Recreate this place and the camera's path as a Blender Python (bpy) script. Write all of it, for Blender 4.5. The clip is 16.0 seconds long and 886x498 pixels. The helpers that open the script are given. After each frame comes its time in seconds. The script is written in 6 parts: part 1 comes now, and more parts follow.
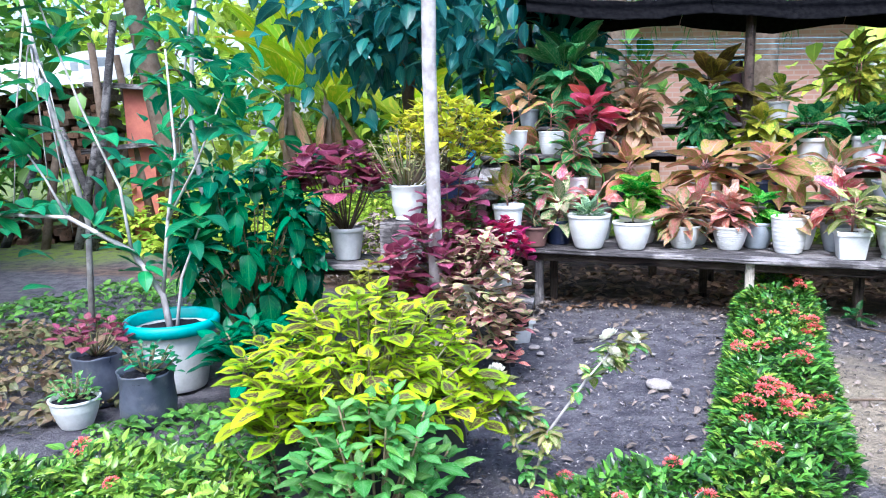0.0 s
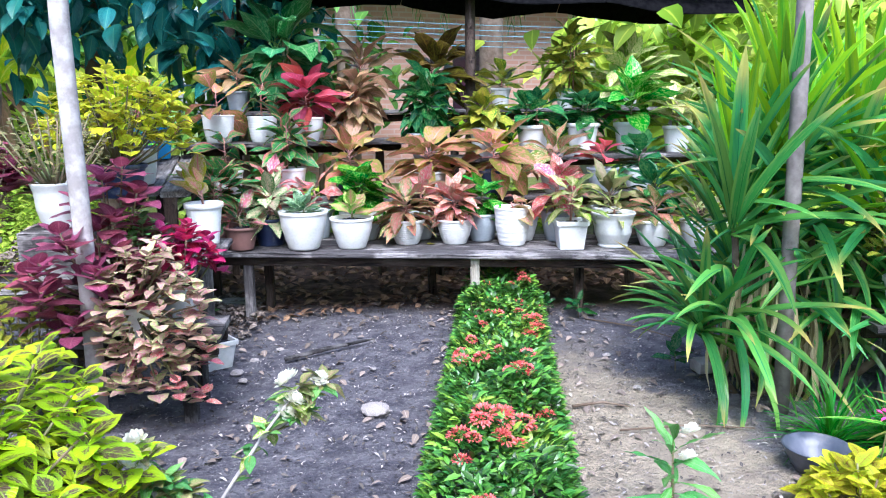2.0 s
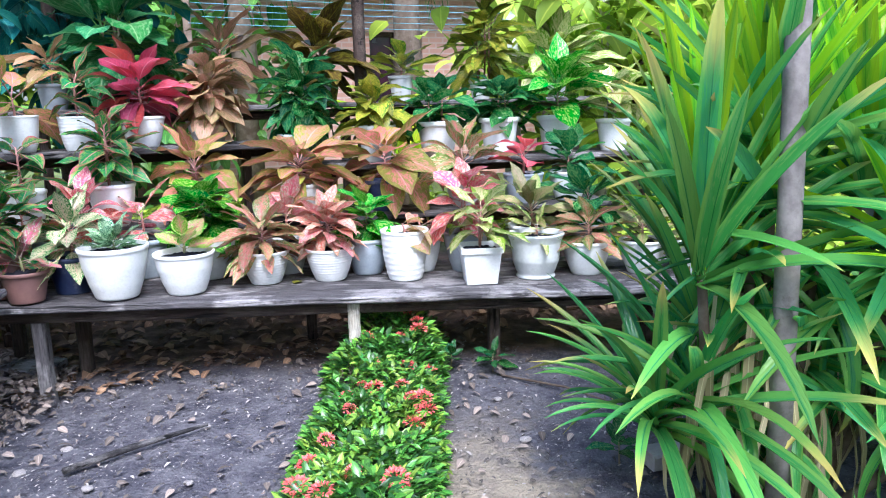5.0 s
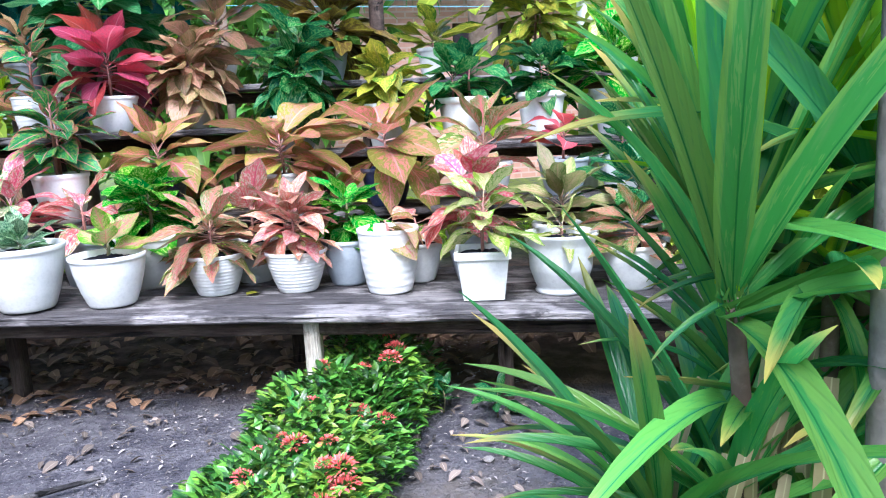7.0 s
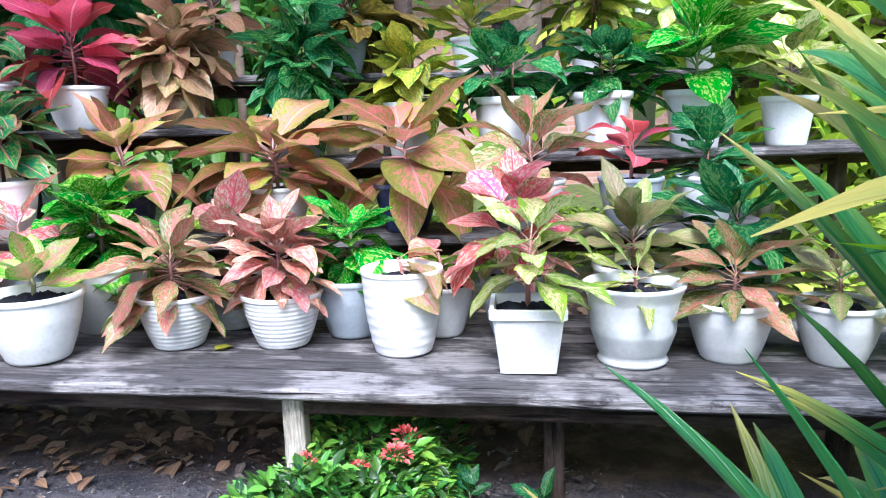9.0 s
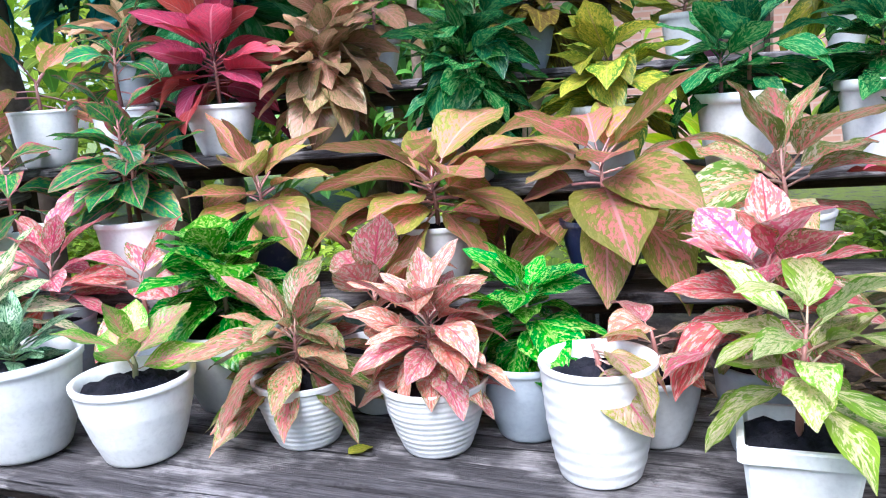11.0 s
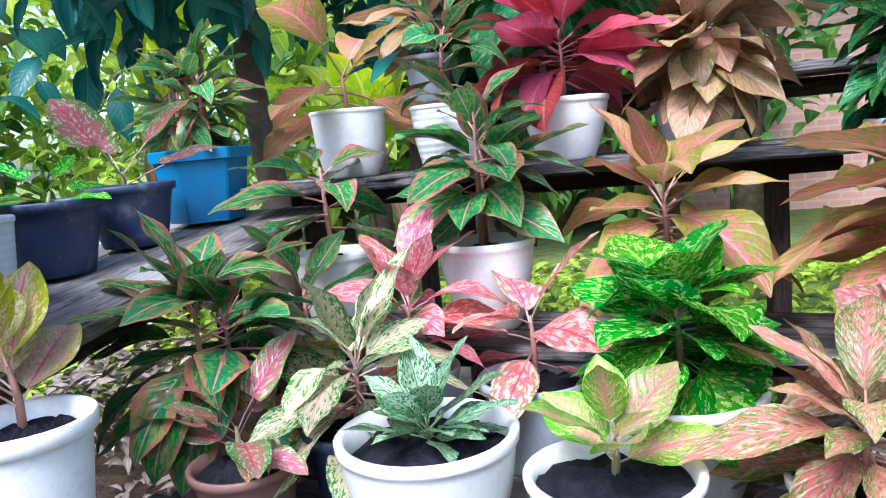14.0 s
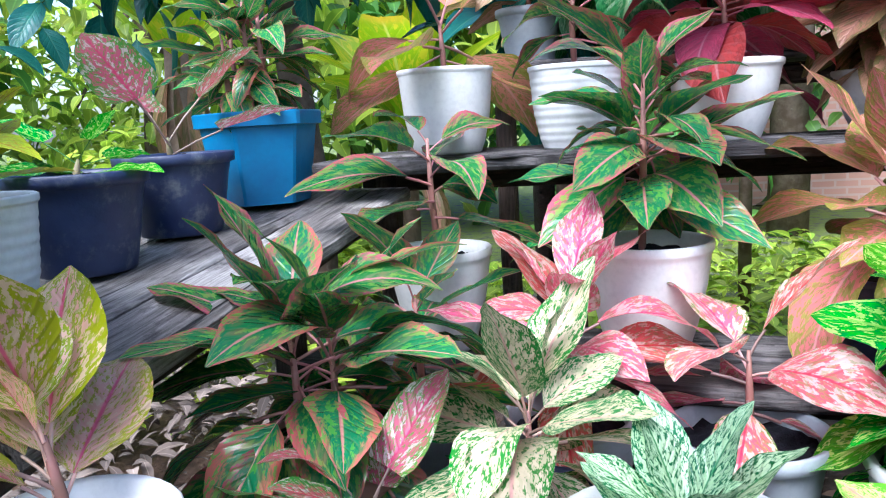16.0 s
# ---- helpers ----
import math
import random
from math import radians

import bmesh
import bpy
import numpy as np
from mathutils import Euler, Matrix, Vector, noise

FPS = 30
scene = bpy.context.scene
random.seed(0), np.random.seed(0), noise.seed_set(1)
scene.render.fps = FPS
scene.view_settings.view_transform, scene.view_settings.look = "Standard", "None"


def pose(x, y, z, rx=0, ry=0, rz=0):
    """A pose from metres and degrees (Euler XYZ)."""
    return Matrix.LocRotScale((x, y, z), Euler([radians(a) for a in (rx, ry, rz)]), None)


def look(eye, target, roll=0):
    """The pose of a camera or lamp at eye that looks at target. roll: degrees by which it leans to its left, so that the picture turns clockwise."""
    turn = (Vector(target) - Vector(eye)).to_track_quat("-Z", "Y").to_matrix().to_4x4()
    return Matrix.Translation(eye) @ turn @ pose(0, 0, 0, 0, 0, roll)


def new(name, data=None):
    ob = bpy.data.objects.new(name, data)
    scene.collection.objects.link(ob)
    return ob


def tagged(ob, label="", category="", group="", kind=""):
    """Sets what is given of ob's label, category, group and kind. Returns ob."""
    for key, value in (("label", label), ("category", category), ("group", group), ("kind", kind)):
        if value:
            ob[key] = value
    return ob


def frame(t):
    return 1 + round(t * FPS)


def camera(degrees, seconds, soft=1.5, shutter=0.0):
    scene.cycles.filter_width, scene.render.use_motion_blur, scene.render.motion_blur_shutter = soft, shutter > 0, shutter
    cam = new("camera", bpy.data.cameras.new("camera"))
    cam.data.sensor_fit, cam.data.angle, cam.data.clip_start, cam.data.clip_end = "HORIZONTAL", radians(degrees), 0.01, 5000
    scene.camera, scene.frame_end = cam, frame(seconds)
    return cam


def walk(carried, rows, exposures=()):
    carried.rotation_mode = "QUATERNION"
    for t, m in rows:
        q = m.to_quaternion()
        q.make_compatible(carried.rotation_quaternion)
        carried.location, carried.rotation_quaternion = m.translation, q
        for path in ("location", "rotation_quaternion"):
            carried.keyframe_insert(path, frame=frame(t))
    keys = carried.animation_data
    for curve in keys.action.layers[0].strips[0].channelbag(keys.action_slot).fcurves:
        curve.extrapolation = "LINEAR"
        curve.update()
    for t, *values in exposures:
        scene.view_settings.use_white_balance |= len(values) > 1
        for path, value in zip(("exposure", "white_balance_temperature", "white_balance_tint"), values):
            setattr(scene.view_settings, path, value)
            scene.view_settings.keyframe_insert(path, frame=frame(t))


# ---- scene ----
cam = camera(60.8, 16.0, soft=1.1)
PATH = [
    (0, (-0.16, -0.401, 1.143), (-0.143, 1.573, 0.821), -1.2),
    (0.5, (-0.094, -0.352, 1.133), (0.063, 1.614, 0.797), -1.4),
    (1, (0.024, -0.193, 1.11), (0.291, 1.76, 0.772), -2.2),
    (1.5, (0.101, -0.064, 1.113), (0.484, 1.867, 0.761), -1.4),
    (2, (0.161, 0.107, 1.123), (0.804, 1.966, 0.758), -0.6),
    (2.5, (0.222, 0.274, 1.138), (1.101, 2.033, 0.773), -0.1),
    (3, (0.325, 0.371, 1.12), (1.197, 2.135, 0.761), -1.2),
    (3.5, (0.501, 0.502, 1.137), (1.344, 2.28, 0.781), -1.1),
    (4, (0.605, 0.612, 1.113), (1.423, 2.401, 0.753), -0.9),
    (4.5, (0.699, 0.819, 1.118), (1.5, 2.611, 0.738), -0.9),
    (4.7, (0.725, 0.881, 1.123), (1.524, 2.675, 0.738), -1.3),
    (6.8, (1.423, 1.41, 0.932), (1.929, 3.315, 0.589), -2.3),
    (7, (1.456, 1.491, 0.948), (1.942, 3.398, 0.593), -2.8),
    (7.5, (1.487, 1.647, 0.949), (1.968, 3.554, 0.587), -3.1),
    (8, (1.605, 1.835, 0.924), (2.069, 3.75, 0.582), -3.0),
    (8.2, (1.61, 1.901, 0.926), (2.048, 3.824, 0.595), -1.4),
    (10.3, (1.682, 2.449, 1.028), (1.993, 4.384, 0.629), -3.3),
    (10.5, (1.699, 2.526, 1.032), (1.962, 4.469, 0.64), -3.3),
    (11, (1.702, 2.667, 1.033), (1.601, 4.629, 0.657), -4.2),
    (11.2, (1.677, 2.683, 1.031), (1.433, 4.636, 0.678), -4.2),
    (11.5, (1.673, 2.716, 1.044), (1.238, 4.635, 0.686), -4.6),
    (12, (1.625, 2.759, 1.043), (1.097, 4.656, 0.688), -4.3),
    (12.5, (1.444, 2.853, 1.015), (0.948, 4.761, 0.678), -3.9),
    (12.9, (1.211, 2.996, 1.003), (0.815, 4.947, 0.809), -11.0),
    (13, (1.167, 3.008, 1.005), (0.754, 4.952, 0.78), -8.6),
    (13.5, (1.067, 3.042, 1.011), (0.646, 4.983, 0.781), -5.3),
    (14, (1.01, 3.093, 1.0), (0.598, 5.03, 0.72), -5.0),
    (14.5, (0.903, 3.243, 1.008), (0.476, 5.175, 0.722), -4.8),
    (15, (0.826, 3.327, 1.009), (0.324, 5.24, 0.718), -4.9),
    (15.5, (0.748, 3.371, 0.996), (0.22, 5.268, 0.649), -4.3),
    (16, (0.675, 3.411, 0.995), (0.299, 5.347, 0.664), -3.2),
]
walk(cam, [(t, look(eye, target, roll)) for t, eye, target, roll in PATH], exposures=[(0, 1.54, 5480, 13), (4.7, 1.54, 5480, 13), (7, 1.7, 5480, 13), (8.2, 1.7, 5480, 13), (10.3, 1.54, 5480, 13), (16, 1.54, 5480, 13)])


# ---- light ----
world = bpy.data.worlds.new("sky")
scene.world = world
world.use_nodes = True
wn = world.node_tree
sky = wn.nodes.new("ShaderNodeTexSky")
sky.sky_type = "NISHITA"
sky.sun_disc = False
SUN_EL, SUN_AZ = 55.0, 196.0   # height, and degrees from +y towards +x
sky.sun_elevation, sky.sun_rotation = radians(SUN_EL), radians(SUN_AZ)
sky.air_density, sky.dust_density, sky.ozone_density = 1.0, 3.0, 1.0
wn.links.new(sky.outputs[0], wn.nodes["Background"].inputs[0])
wn.nodes["Background"].inputs[1].default_value = 0.15
sun = new("sun", bpy.data.lights.new("sun", "SUN"))
sun.data.energy, sun.data.angle, sun.data.color = 2.5, radians(34), (1.0, 0.98, 0.93)
sx, sy = math.sin(radians(SUN_AZ)), math.cos(radians(SUN_AZ))
sun.matrix_world = look((20 * sx, 20 * sy, 20 * math.tan(radians(SUN_EL))), (0, 0, 0))

# ---- materials ----
class Nodes:
    """A small hand for wiring node materials."""
    def __init__(self, name):
        self.mat = bpy.data.materials.new(name)
        self.mat.use_nodes = True
        self.t = self.mat.node_tree
        self.bsdf = self.t.nodes["Principled BSDF"]
        self.outp = self.t.nodes["Material Output"]

    def put(self, socket, v):
        if isinstance(v, bpy.types.NodeSocket):
            self.t.links.new(v, socket)
        elif isinstance(v, (tuple, list)) and socket.type == "RGBA":
            socket.default_value = (v[0], v[1], v[2], 1.0)
        else:
            socket.default_value = v

    def math(self, op, a, b=0.0, clamp=False):
        n = self.t.nodes.new("ShaderNodeMath")
        n.operation, n.use_clamp = op, clamp
        self.put(n.inputs[0], a)
        self.put(n.inputs[1], b)
        return n.outputs[0]

    def step(self, v, lo, hi, to_lo=0.0, to_hi=1.0):
        n = self.t.nodes.new("ShaderNodeMapRange")
        n.interpolation_type = "SMOOTHSTEP"
        self.put(n.inputs[0], v)
        for k, x in zip((1, 2, 3, 4), (lo, hi, to_lo, to_hi)):
            n.inputs[k].default_value = x
        return n.outputs[0]

    def mix(self, f, a, b, blend="MIX"):
        n = self.t.nodes.new("ShaderNodeMix")
        n.data_type, n.blend_type = "RGBA", blend
        self.put(n.inputs[0], f)
        self.put(n.inputs[6], a)
        self.put(n.inputs[7], b)
        return n.outputs[2]

    def noise(self, vec, scale, detail=3.0, rough=0.6):
        n = self.t.nodes.new("ShaderNodeTexNoise")
        n.inputs["Scale"].default_value, n.inputs["Detail"].default_value, n.inputs["Roughness"].default_value = scale, detail, rough
        if vec is not None:
            self.put(n.inputs["Vector"], vec)
        return n.outputs[0]

    def coords(self, kind="Object"):
        return self.t.nodes.new("ShaderNodeTexCoord").outputs[kind]

    def place(self):
        return self.t.nodes.new("ShaderNodeNewGeometry").outputs["Position"]

    def split(self, v):
        n = self.t.nodes.new("ShaderNodeSeparateXYZ")
        self.put(n.inputs[0], v)
        return n.outputs

    def join(self, x, y, z):
        n = self.t.nodes.new("ShaderNodeCombineXYZ")
        for k, v in enumerate((x, y, z)):
            self.put(n.inputs[k], v)
        return n.outputs[0]

    def scaled(self, v, s):
        n = self.t.nodes.new("ShaderNodeVectorMath")
        n.operation = "MULTIPLY"
        self.put(n.inputs[0], v)
        n.inputs[1].default_value = s
        return n.outputs[0]

    def chance(self):
        return self.t.nodes.new("ShaderNodeObjectInfo").outputs["Random"]

    def island(self):
        return self.t.nodes.new("ShaderNodeNewGeometry").outputs["Random Per Island"]

    def tone(self, col, value, hue=0.5, sat=1.0):
        n = self.t.nodes.new("ShaderNodeHueSaturation")
        self.put(n.inputs["Hue"], hue)
        self.put(n.inputs["Saturation"], sat)
        self.put(n.inputs["Value"], value)
        self.put(n.inputs["Color"], col)
        return n.outputs[0]

    def bump(self, h, strength, dist=0.01):
        n = self.t.nodes.new("ShaderNodeBump")
        n.inputs["Strength"].default_value, n.inputs["Distance"].default_value = strength, dist
        self.put(n.inputs["Height"], h)
        self.put(self.bsdf.inputs["Normal"], n.outputs[0])

    def done(self, col, rough=0.5, spec=0.5, metal=0.0, through_light=0.0):
        b = self.bsdf.inputs
        self.put(b["Base Color"], col)
        self.put(b["Roughness"], rough)
        b["Specular IOR Level"].default_value, b["Metallic"].default_value = spec, metal
        if through_light:
            tr = self.t.nodes.new("ShaderNodeBsdfTranslucent")
            self.put(tr.inputs[0], col)
            m = self.t.nodes.new("ShaderNodeMixShader")
            m.inputs[0].default_value = through_light
            self.t.links.new(self.bsdf.outputs[0], m.inputs[1])
            self.t.links.new(tr.outputs[0], m.inputs[2])
            self.t.links.new(m.outputs[0], self.outp.inputs[0])
        return self.mat


def surface(name, a, b, scale=6.0, rough=0.6, bump=0.2, fine=60.0, spec=0.4, dirt=None, dirt_from=0.55):
    """Two tones by coarse noise, fine grain, and stains of a colour of their own."""
    n = Nodes(name)
    p = n.coords()
    r = n.chance()
    q = n.t.nodes.new("ShaderNodeVectorMath")
    n.put(q.inputs[0], p)
    n.put(q.inputs[1], n.join(n.math("MULTIPLY", r, 9.0), n.math("MULTIPLY", r, 5.0), 0.0))
    coarse, grain = n.noise(q.outputs[0], scale, 5.0), n.noise(q.outputs[0], fine, 3.0)
    col = n.mix(n.step(coarse, 0.35, 0.65), a, b)
    col = n.mix(n.math("MULTIPLY", n.step(grain, 0.4, 0.75), 0.25), col, tuple(0.55 * c for c in a))
    if dirt:
        col = n.mix(n.math("MULTIPLY", n.step(n.noise(q.outputs[0], scale * 1.7, 6.0, 0.7), dirt_from, dirt_from + 0.2), 0.7), col, dirt)
    col = n.tone(col, n.step(r, 0.0, 1.0, 0.88, 1.08))
    n.bump(n.math("ADD", coarse, n.math("MULTIPLY", grain, 0.5)), bump, 0.004)
    return n.done(col, n.step(coarse, 0.3, 0.7, rough - 0.08, min(1.0, rough + 0.1)), spec)


def weathered_wood(name, a, b, c):
    """Planks: grain along x, knots, pale worn streaks."""
    n = Nodes(name)
    p, r = n.coords(), n.chance()
    q = n.t.nodes.new("ShaderNodeVectorMath")
    n.put(q.inputs[0], p)
    n.put(q.inputs[1], n.join(n.math("MULTIPLY", r, 7.0), n.math("MULTIPLY", r, 3.0), r))
    grain = n.noise(n.scaled(q.outputs[0], (5.0, 95.0, 60.0)), 1.0, 8.0, 0.75)
    patch = n.noise(q.outputs[0], 5.0, 4.0)
    col = n.mix(n.step(grain, 0.3, 0.7), a, b)
    worn = n.noise(n.scaled(q.outputs[0], (3.0, 16.0, 9.0)), 1.0, 6.0, 0.7)
    col = n.mix(n.math("MULTIPLY", n.step(n.math("ADD", patch, n.math("MULTIPLY", n.math("SUBTRACT", worn, 0.5), 0.8)), 0.46, 0.62), 0.8), col, c)
    stain = n.noise(n.scaled(q.outputs[0], (9.0, 13.0, 11.0)), 1.0, 7.0, 0.75)
    col = n.mix(n.math("MULTIPLY", n.step(stain, 0.54, 0.66), 0.8), col, tuple(0.6 * k for k in a))
    crack = n.noise(n.scaled(q.outputs[0], (2.2, 60.0, 40.0)), 1.0, 2.0, 0.5)
    split = n.step(crack, 0.30, 0.36)
    col = n.mix(split, tuple(0.25 * k for k in a), col)
    col = n.tone(col, n.step(r, 0.0, 1.0, 0.6, 1.25))
    fibre = n.noise(n.scaled(q.outputs[0], (14.0, 300.0, 180.0)), 1.0, 3.0, 0.6)
    col = n.tone(col, n.step(fibre, 0.3, 0.7, 0.65, 1.3))
    n.bump(n.math("ADD", n.math("ADD", grain, n.math("MULTIPLY", fibre, 0.6)), n.math("MULTIPLY", split, 2.0)), 1.0, 0.008)
    return n.done(col, 0.75, 0.3)


def leaf_look(name, edge, mid, vein, speck, pet, width=0.55, speck_from=0.6, blotch=0.25, rough=0.35, fade=None, through_light=0.36, fleck=0.8, round_zone=0.0, side_veins=0.22, leaf_mix=0.45, fleck_scale=1.0, soft_edge=0.10):
    """A variegated leaf: centre and border colours that run along the side veins, specks, midrib and stalk."""
    n = Nodes(name)
    uv = n.split(n.coords("UV"))
    across = n.math("ABSOLUTE", n.math("MULTIPLY", n.math("SUBTRACT", uv[0], 0.5), 2.0))
    r = n.chance()
    isl = n.island()
    seed = n.math("ADD", n.math("MULTIPLY", r, 31.0), n.math("MULTIPLY", isl, 17.0))
    along = n.math("SUBTRACT", uv[1], n.math("MULTIPLY", across, 0.28))
    side = n.math("SIGN", n.math("SUBTRACT", uv[0], 0.5))
    vec = n.join(n.math("MULTIPLY", across, 5.0), n.math("MULTIPLY", along, 12.0), n.math("ADD", seed, side))
    streak = n.step(n.noise(vec, 1.0, 3.0, 0.62), 0.38, 0.62)
    soft = n.noise(n.join(across, n.math("MULTIPLY", along, 5.0), seed), 1.3, 2.0)
    zone = n.math("ADD", across, n.math("MULTIPLY", n.math("SUBTRACT", streak, 0.5), blotch * 2.2))
    zone = n.math("ADD", zone, n.math("MULTIPLY", n.math("SUBTRACT", n.math("FRACT", n.math("MULTIPLY", seed, 5.3)), 0.5), leaf_mix))
    if round_zone:
        mid_off = n.math("SUBTRACT", uv[1], 0.42)
        zone = n.math("ADD", zone, n.math("MULTIPLY", n.math("MULTIPLY", mid_off, mid_off), round_zone))
    col = n.mix(n.step(zone, width - soft_edge, width + soft_edge), mid, edge)
    col = n.mix(n.math("MULTIPLY", n.step(streak, speck_from + 0.12, speck_from + 0.22), 0.85), col, speck)
    flecks = n.step(n.noise(n.join(n.math("MULTIPLY", across, 11.0 * fleck_scale), n.math("MULTIPLY", along, 26.0 * fleck_scale), n.math("ADD", seed, side)), 1.0, 3.0, 0.65), 0.53, 0.58)
    col = n.mix(n.math("MULTIPLY", flecks, fleck), col, edge)
    col = n.mix(n.math("MULTIPLY", n.step(soft, 0.5, 0.75), 0.3), col, edge)
    veins = n.math("ABSOLUTE", n.math("SUBTRACT", n.math("FRACT", n.math("MULTIPLY", along, 9.0)), 0.5))
    rib = n.math("MAXIMUM", n.math("MULTIPLY", n.step(veins, 0.0, 0.09, 1.0, 0.0), side_veins), n.math("MULTIPLY", n.step(across, 0.02, 0.07, 1.0, 0.0), 0.85))
    col = n.mix(rib, col, vein)
    if fade:
        tip = n.math("ADD", uv[1], n.math("MULTIPLY", n.math("SUBTRACT", n.math("FRACT", n.math("MULTIPLY", seed, 3.7)), 1.0), 0.5))
        col = n.mix(n.step(n.math("ADD", tip, n.math("MULTIPLY", soft, 0.15)), 0.70, 0.95), col, fade)
    col = n.mix(n.step(uv[1], -0.01, 0.0, 1.0, 0.0), col, pet)
    v = n.math("FRACT", n.math("MULTIPLY", seed, 1.618))
    col = n.tone(col, n.step(v, 0.0, 1.0, 0.6, 1.25), n.step(n.math("FRACT", n.math("MULTIPLY", seed, 2.31)), 0.0, 1.0, 0.482, 0.518), 1.08)
    n.bump(n.math("ADD", n.step(veins, 0.0, 0.25), n.math("MULTIPLY", n.step(across, 0.0, 0.15), 1.5)), 0.35, 0.003)
    return n.done(col, rough, 0.38, 0.0, through_light)


def plain_leaf(name, a, b, rough=0.4, through_light=0.25, low=0.6, high=1.3):
    """Small leaves by the thousand: two greens, chosen leaf by leaf, with a paler rib."""
    n = Nodes(name)
    uv = n.split(n.coords("UV"))
    across = n.math("ABSOLUTE", n.math("MULTIPLY", n.math("SUBTRACT", uv[0], 0.5), 2.0))
    s = n.math("FRACT", n.math("ADD", n.island(), n.math("MULTIPLY", n.chance(), 13.0)))
    col = n.mix(n.math("FRACT", n.math("MULTIPLY", s, 7.3)), a, b)
    col = n.mix(n.step(across, 0.04, 0.14, 0.4, 0.0), col, tuple(min(1.0, c * 2.0) for c in b))
    col = n.tone(col, n.step(n.math("FRACT", n.math("MULTIPLY", s, 3.1)), 0.0, 1.0, low, high))
    return n.done(col, rough, 0.5, 0.0, through_light)


M = {}
M["white"] = surface("white_plastic", (0.74, 0.74, 0.73), (0.65, 0.65, 0.64), 5, 0.4, 0.08, 90, 0.45, (0.42, 0.40, 0.36), 0.66)
M["aged_white"] = surface("aged_white_plastic", (0.66, 0.67, 0.67), (0.52, 0.53, 0.53), 7, 0.5, 0.15, 80, 0.4, (0.25, 0.25, 0.24), 0.58)
M["grey"] = surface("grey_plastic", (0.36, 0.40, 0.44), (0.27, 0.31, 0.35), 7, 0.5, 0.15, 80, 0.4, (0.12, 0.12, 0.13), 0.58)
M["terracotta"] = surface("brown_plastic", (0.22, 0.115, 0.10), (0.165, 0.085, 0.075), 6, 0.5, 0.15, 80, 0.4, (0.10, 0.07, 0.06), 0.6)
M["blue"] = surface("blue_plastic", (0.012, 0.17, 0.36), (0.01, 0.12, 0.28), 6, 0.4, 0.1, 80, 0.45, (0.05, 0.09, 0.13), 0.62)
M["navy"] = surface("navy_plastic", (0.012, 0.022, 0.07), (0.025, 0.036, 0.09), 9, 0.40, 0.3, 70, 0.45, (0.16, 0.17, 0.18), 0.52)
M["teal"] = surface("teal_plastic", (0.01, 0.34, 0.33), (0.01, 0.26, 0.27), 6, 0.45, 0.1)
M["rubber"] = surface("old_rubber", (0.025, 0.026, 0.032), (0.04, 0.04, 0.05), 8, 0.7, 0.3, 70, 0.3, (0.10, 0.09, 0.08), 0.6)
M["bag"] = surface("polythene", (0.05, 0.06, 0.09), (0.10, 0.11, 0.15), 9, 0.35, 0.5, 40, 0.5, (0.18, 0.17, 0.17), 0.55)
M["soil"] = surface("potting_soil", (0.008, 0.009, 0.013), (0.022, 0.021, 0.028), 40, 0.95, 1.0, 160, 0.1)
M["wood"] = weathered_wood("weathered_boards", (0.028, 0.024, 0.026), (0.10, 0.092, 0.095), (0.27, 0.25, 0.25))
M["pale_boards"] = weathered_wood("bleached_boards", (0.09, 0.08, 0.078), (0.33, 0.305, 0.29), (0.52, 0.49, 0.47))
M["pale_wood"] = weathered_wood("pale_post_wood", (0.30, 0.25, 0.20), (0.42, 0.38, 0.32), (0.52, 0.48, 0.42))
M["dark_wood"] = weathered_wood("dark_post_wood", (0.035, 0.022, 0.018), (0.07, 0.045, 0.035), (0.10, 0.075, 0.06))
M["fire_wood"] = weathered_wood("split_firewood", (0.14, 0.075, 0.045), (0.25, 0.14, 0.09), (0.10, 0.07, 0.05))
M["bark"] = surface("brown_bark", (0.10, 0.07, 0.05), (0.17, 0.13, 0.10), 12, 0.9, 0.9, 50, 0.2, (0.30, 0.30, 0.27), 0.6)
M["pale_bark"] = surface("pale_lichened_bark", (0.30, 0.27, 0.27), (0.50, 0.47, 0.47), 14, 0.85, 0.7, 60, 0.2, (0.14, 0.10, 0.10), 0.58)
M["post_bark"] = surface("greyish_post_bark", (0.15, 0.13, 0.13), (0.24, 0.215, 0.21), 14, 0.9, 0.8, 60, 0.2, (0.10, 0.08, 0.07), 0.55)
M["stem"] = surface("green_stem", (0.16, 0.17, 0.07), (0.22, 0.15, 0.10), 20, 0.6, 0.3)
M["red_stem"] = surface("pink_stem", (0.36, 0.15, 0.13), (0.24, 0.12, 0.09), 20, 0.5, 0.3)
M["stone"] = surface("pale_stone", (0.42, 0.38, 0.36), (0.30, 0.27, 0.26), 12, 0.9, 0.8, 60, 0.2)
M["tarp"] = surface("white_sacking", (0.72, 0.71, 0.70), (0.60, 0.60, 0.60), 4, 0.7, 0.4, 90, 0.2, (0.35, 0.32, 0.30), 0.62)
M["pink_paint"] = surface("pink_brick_pillar", (0.50, 0.17, 0.12), (0.40, 0.13, 0.10), 8, 0.9, 0.5, 50, 0.2, (0.45, 0.35, 0.30), 0.6)
M["dry_leaf"] = plain_leaf("dead_leaves", (0.20, 0.11, 0.065), (0.33, 0.20, 0.12), 0.8, 0.1)
M["straw"] = plain_leaf("straw_coloured_leaves", (0.36, 0.30, 0.15), (0.54, 0.46, 0.28), 0.7, 0.2, 0.6, 1.2)
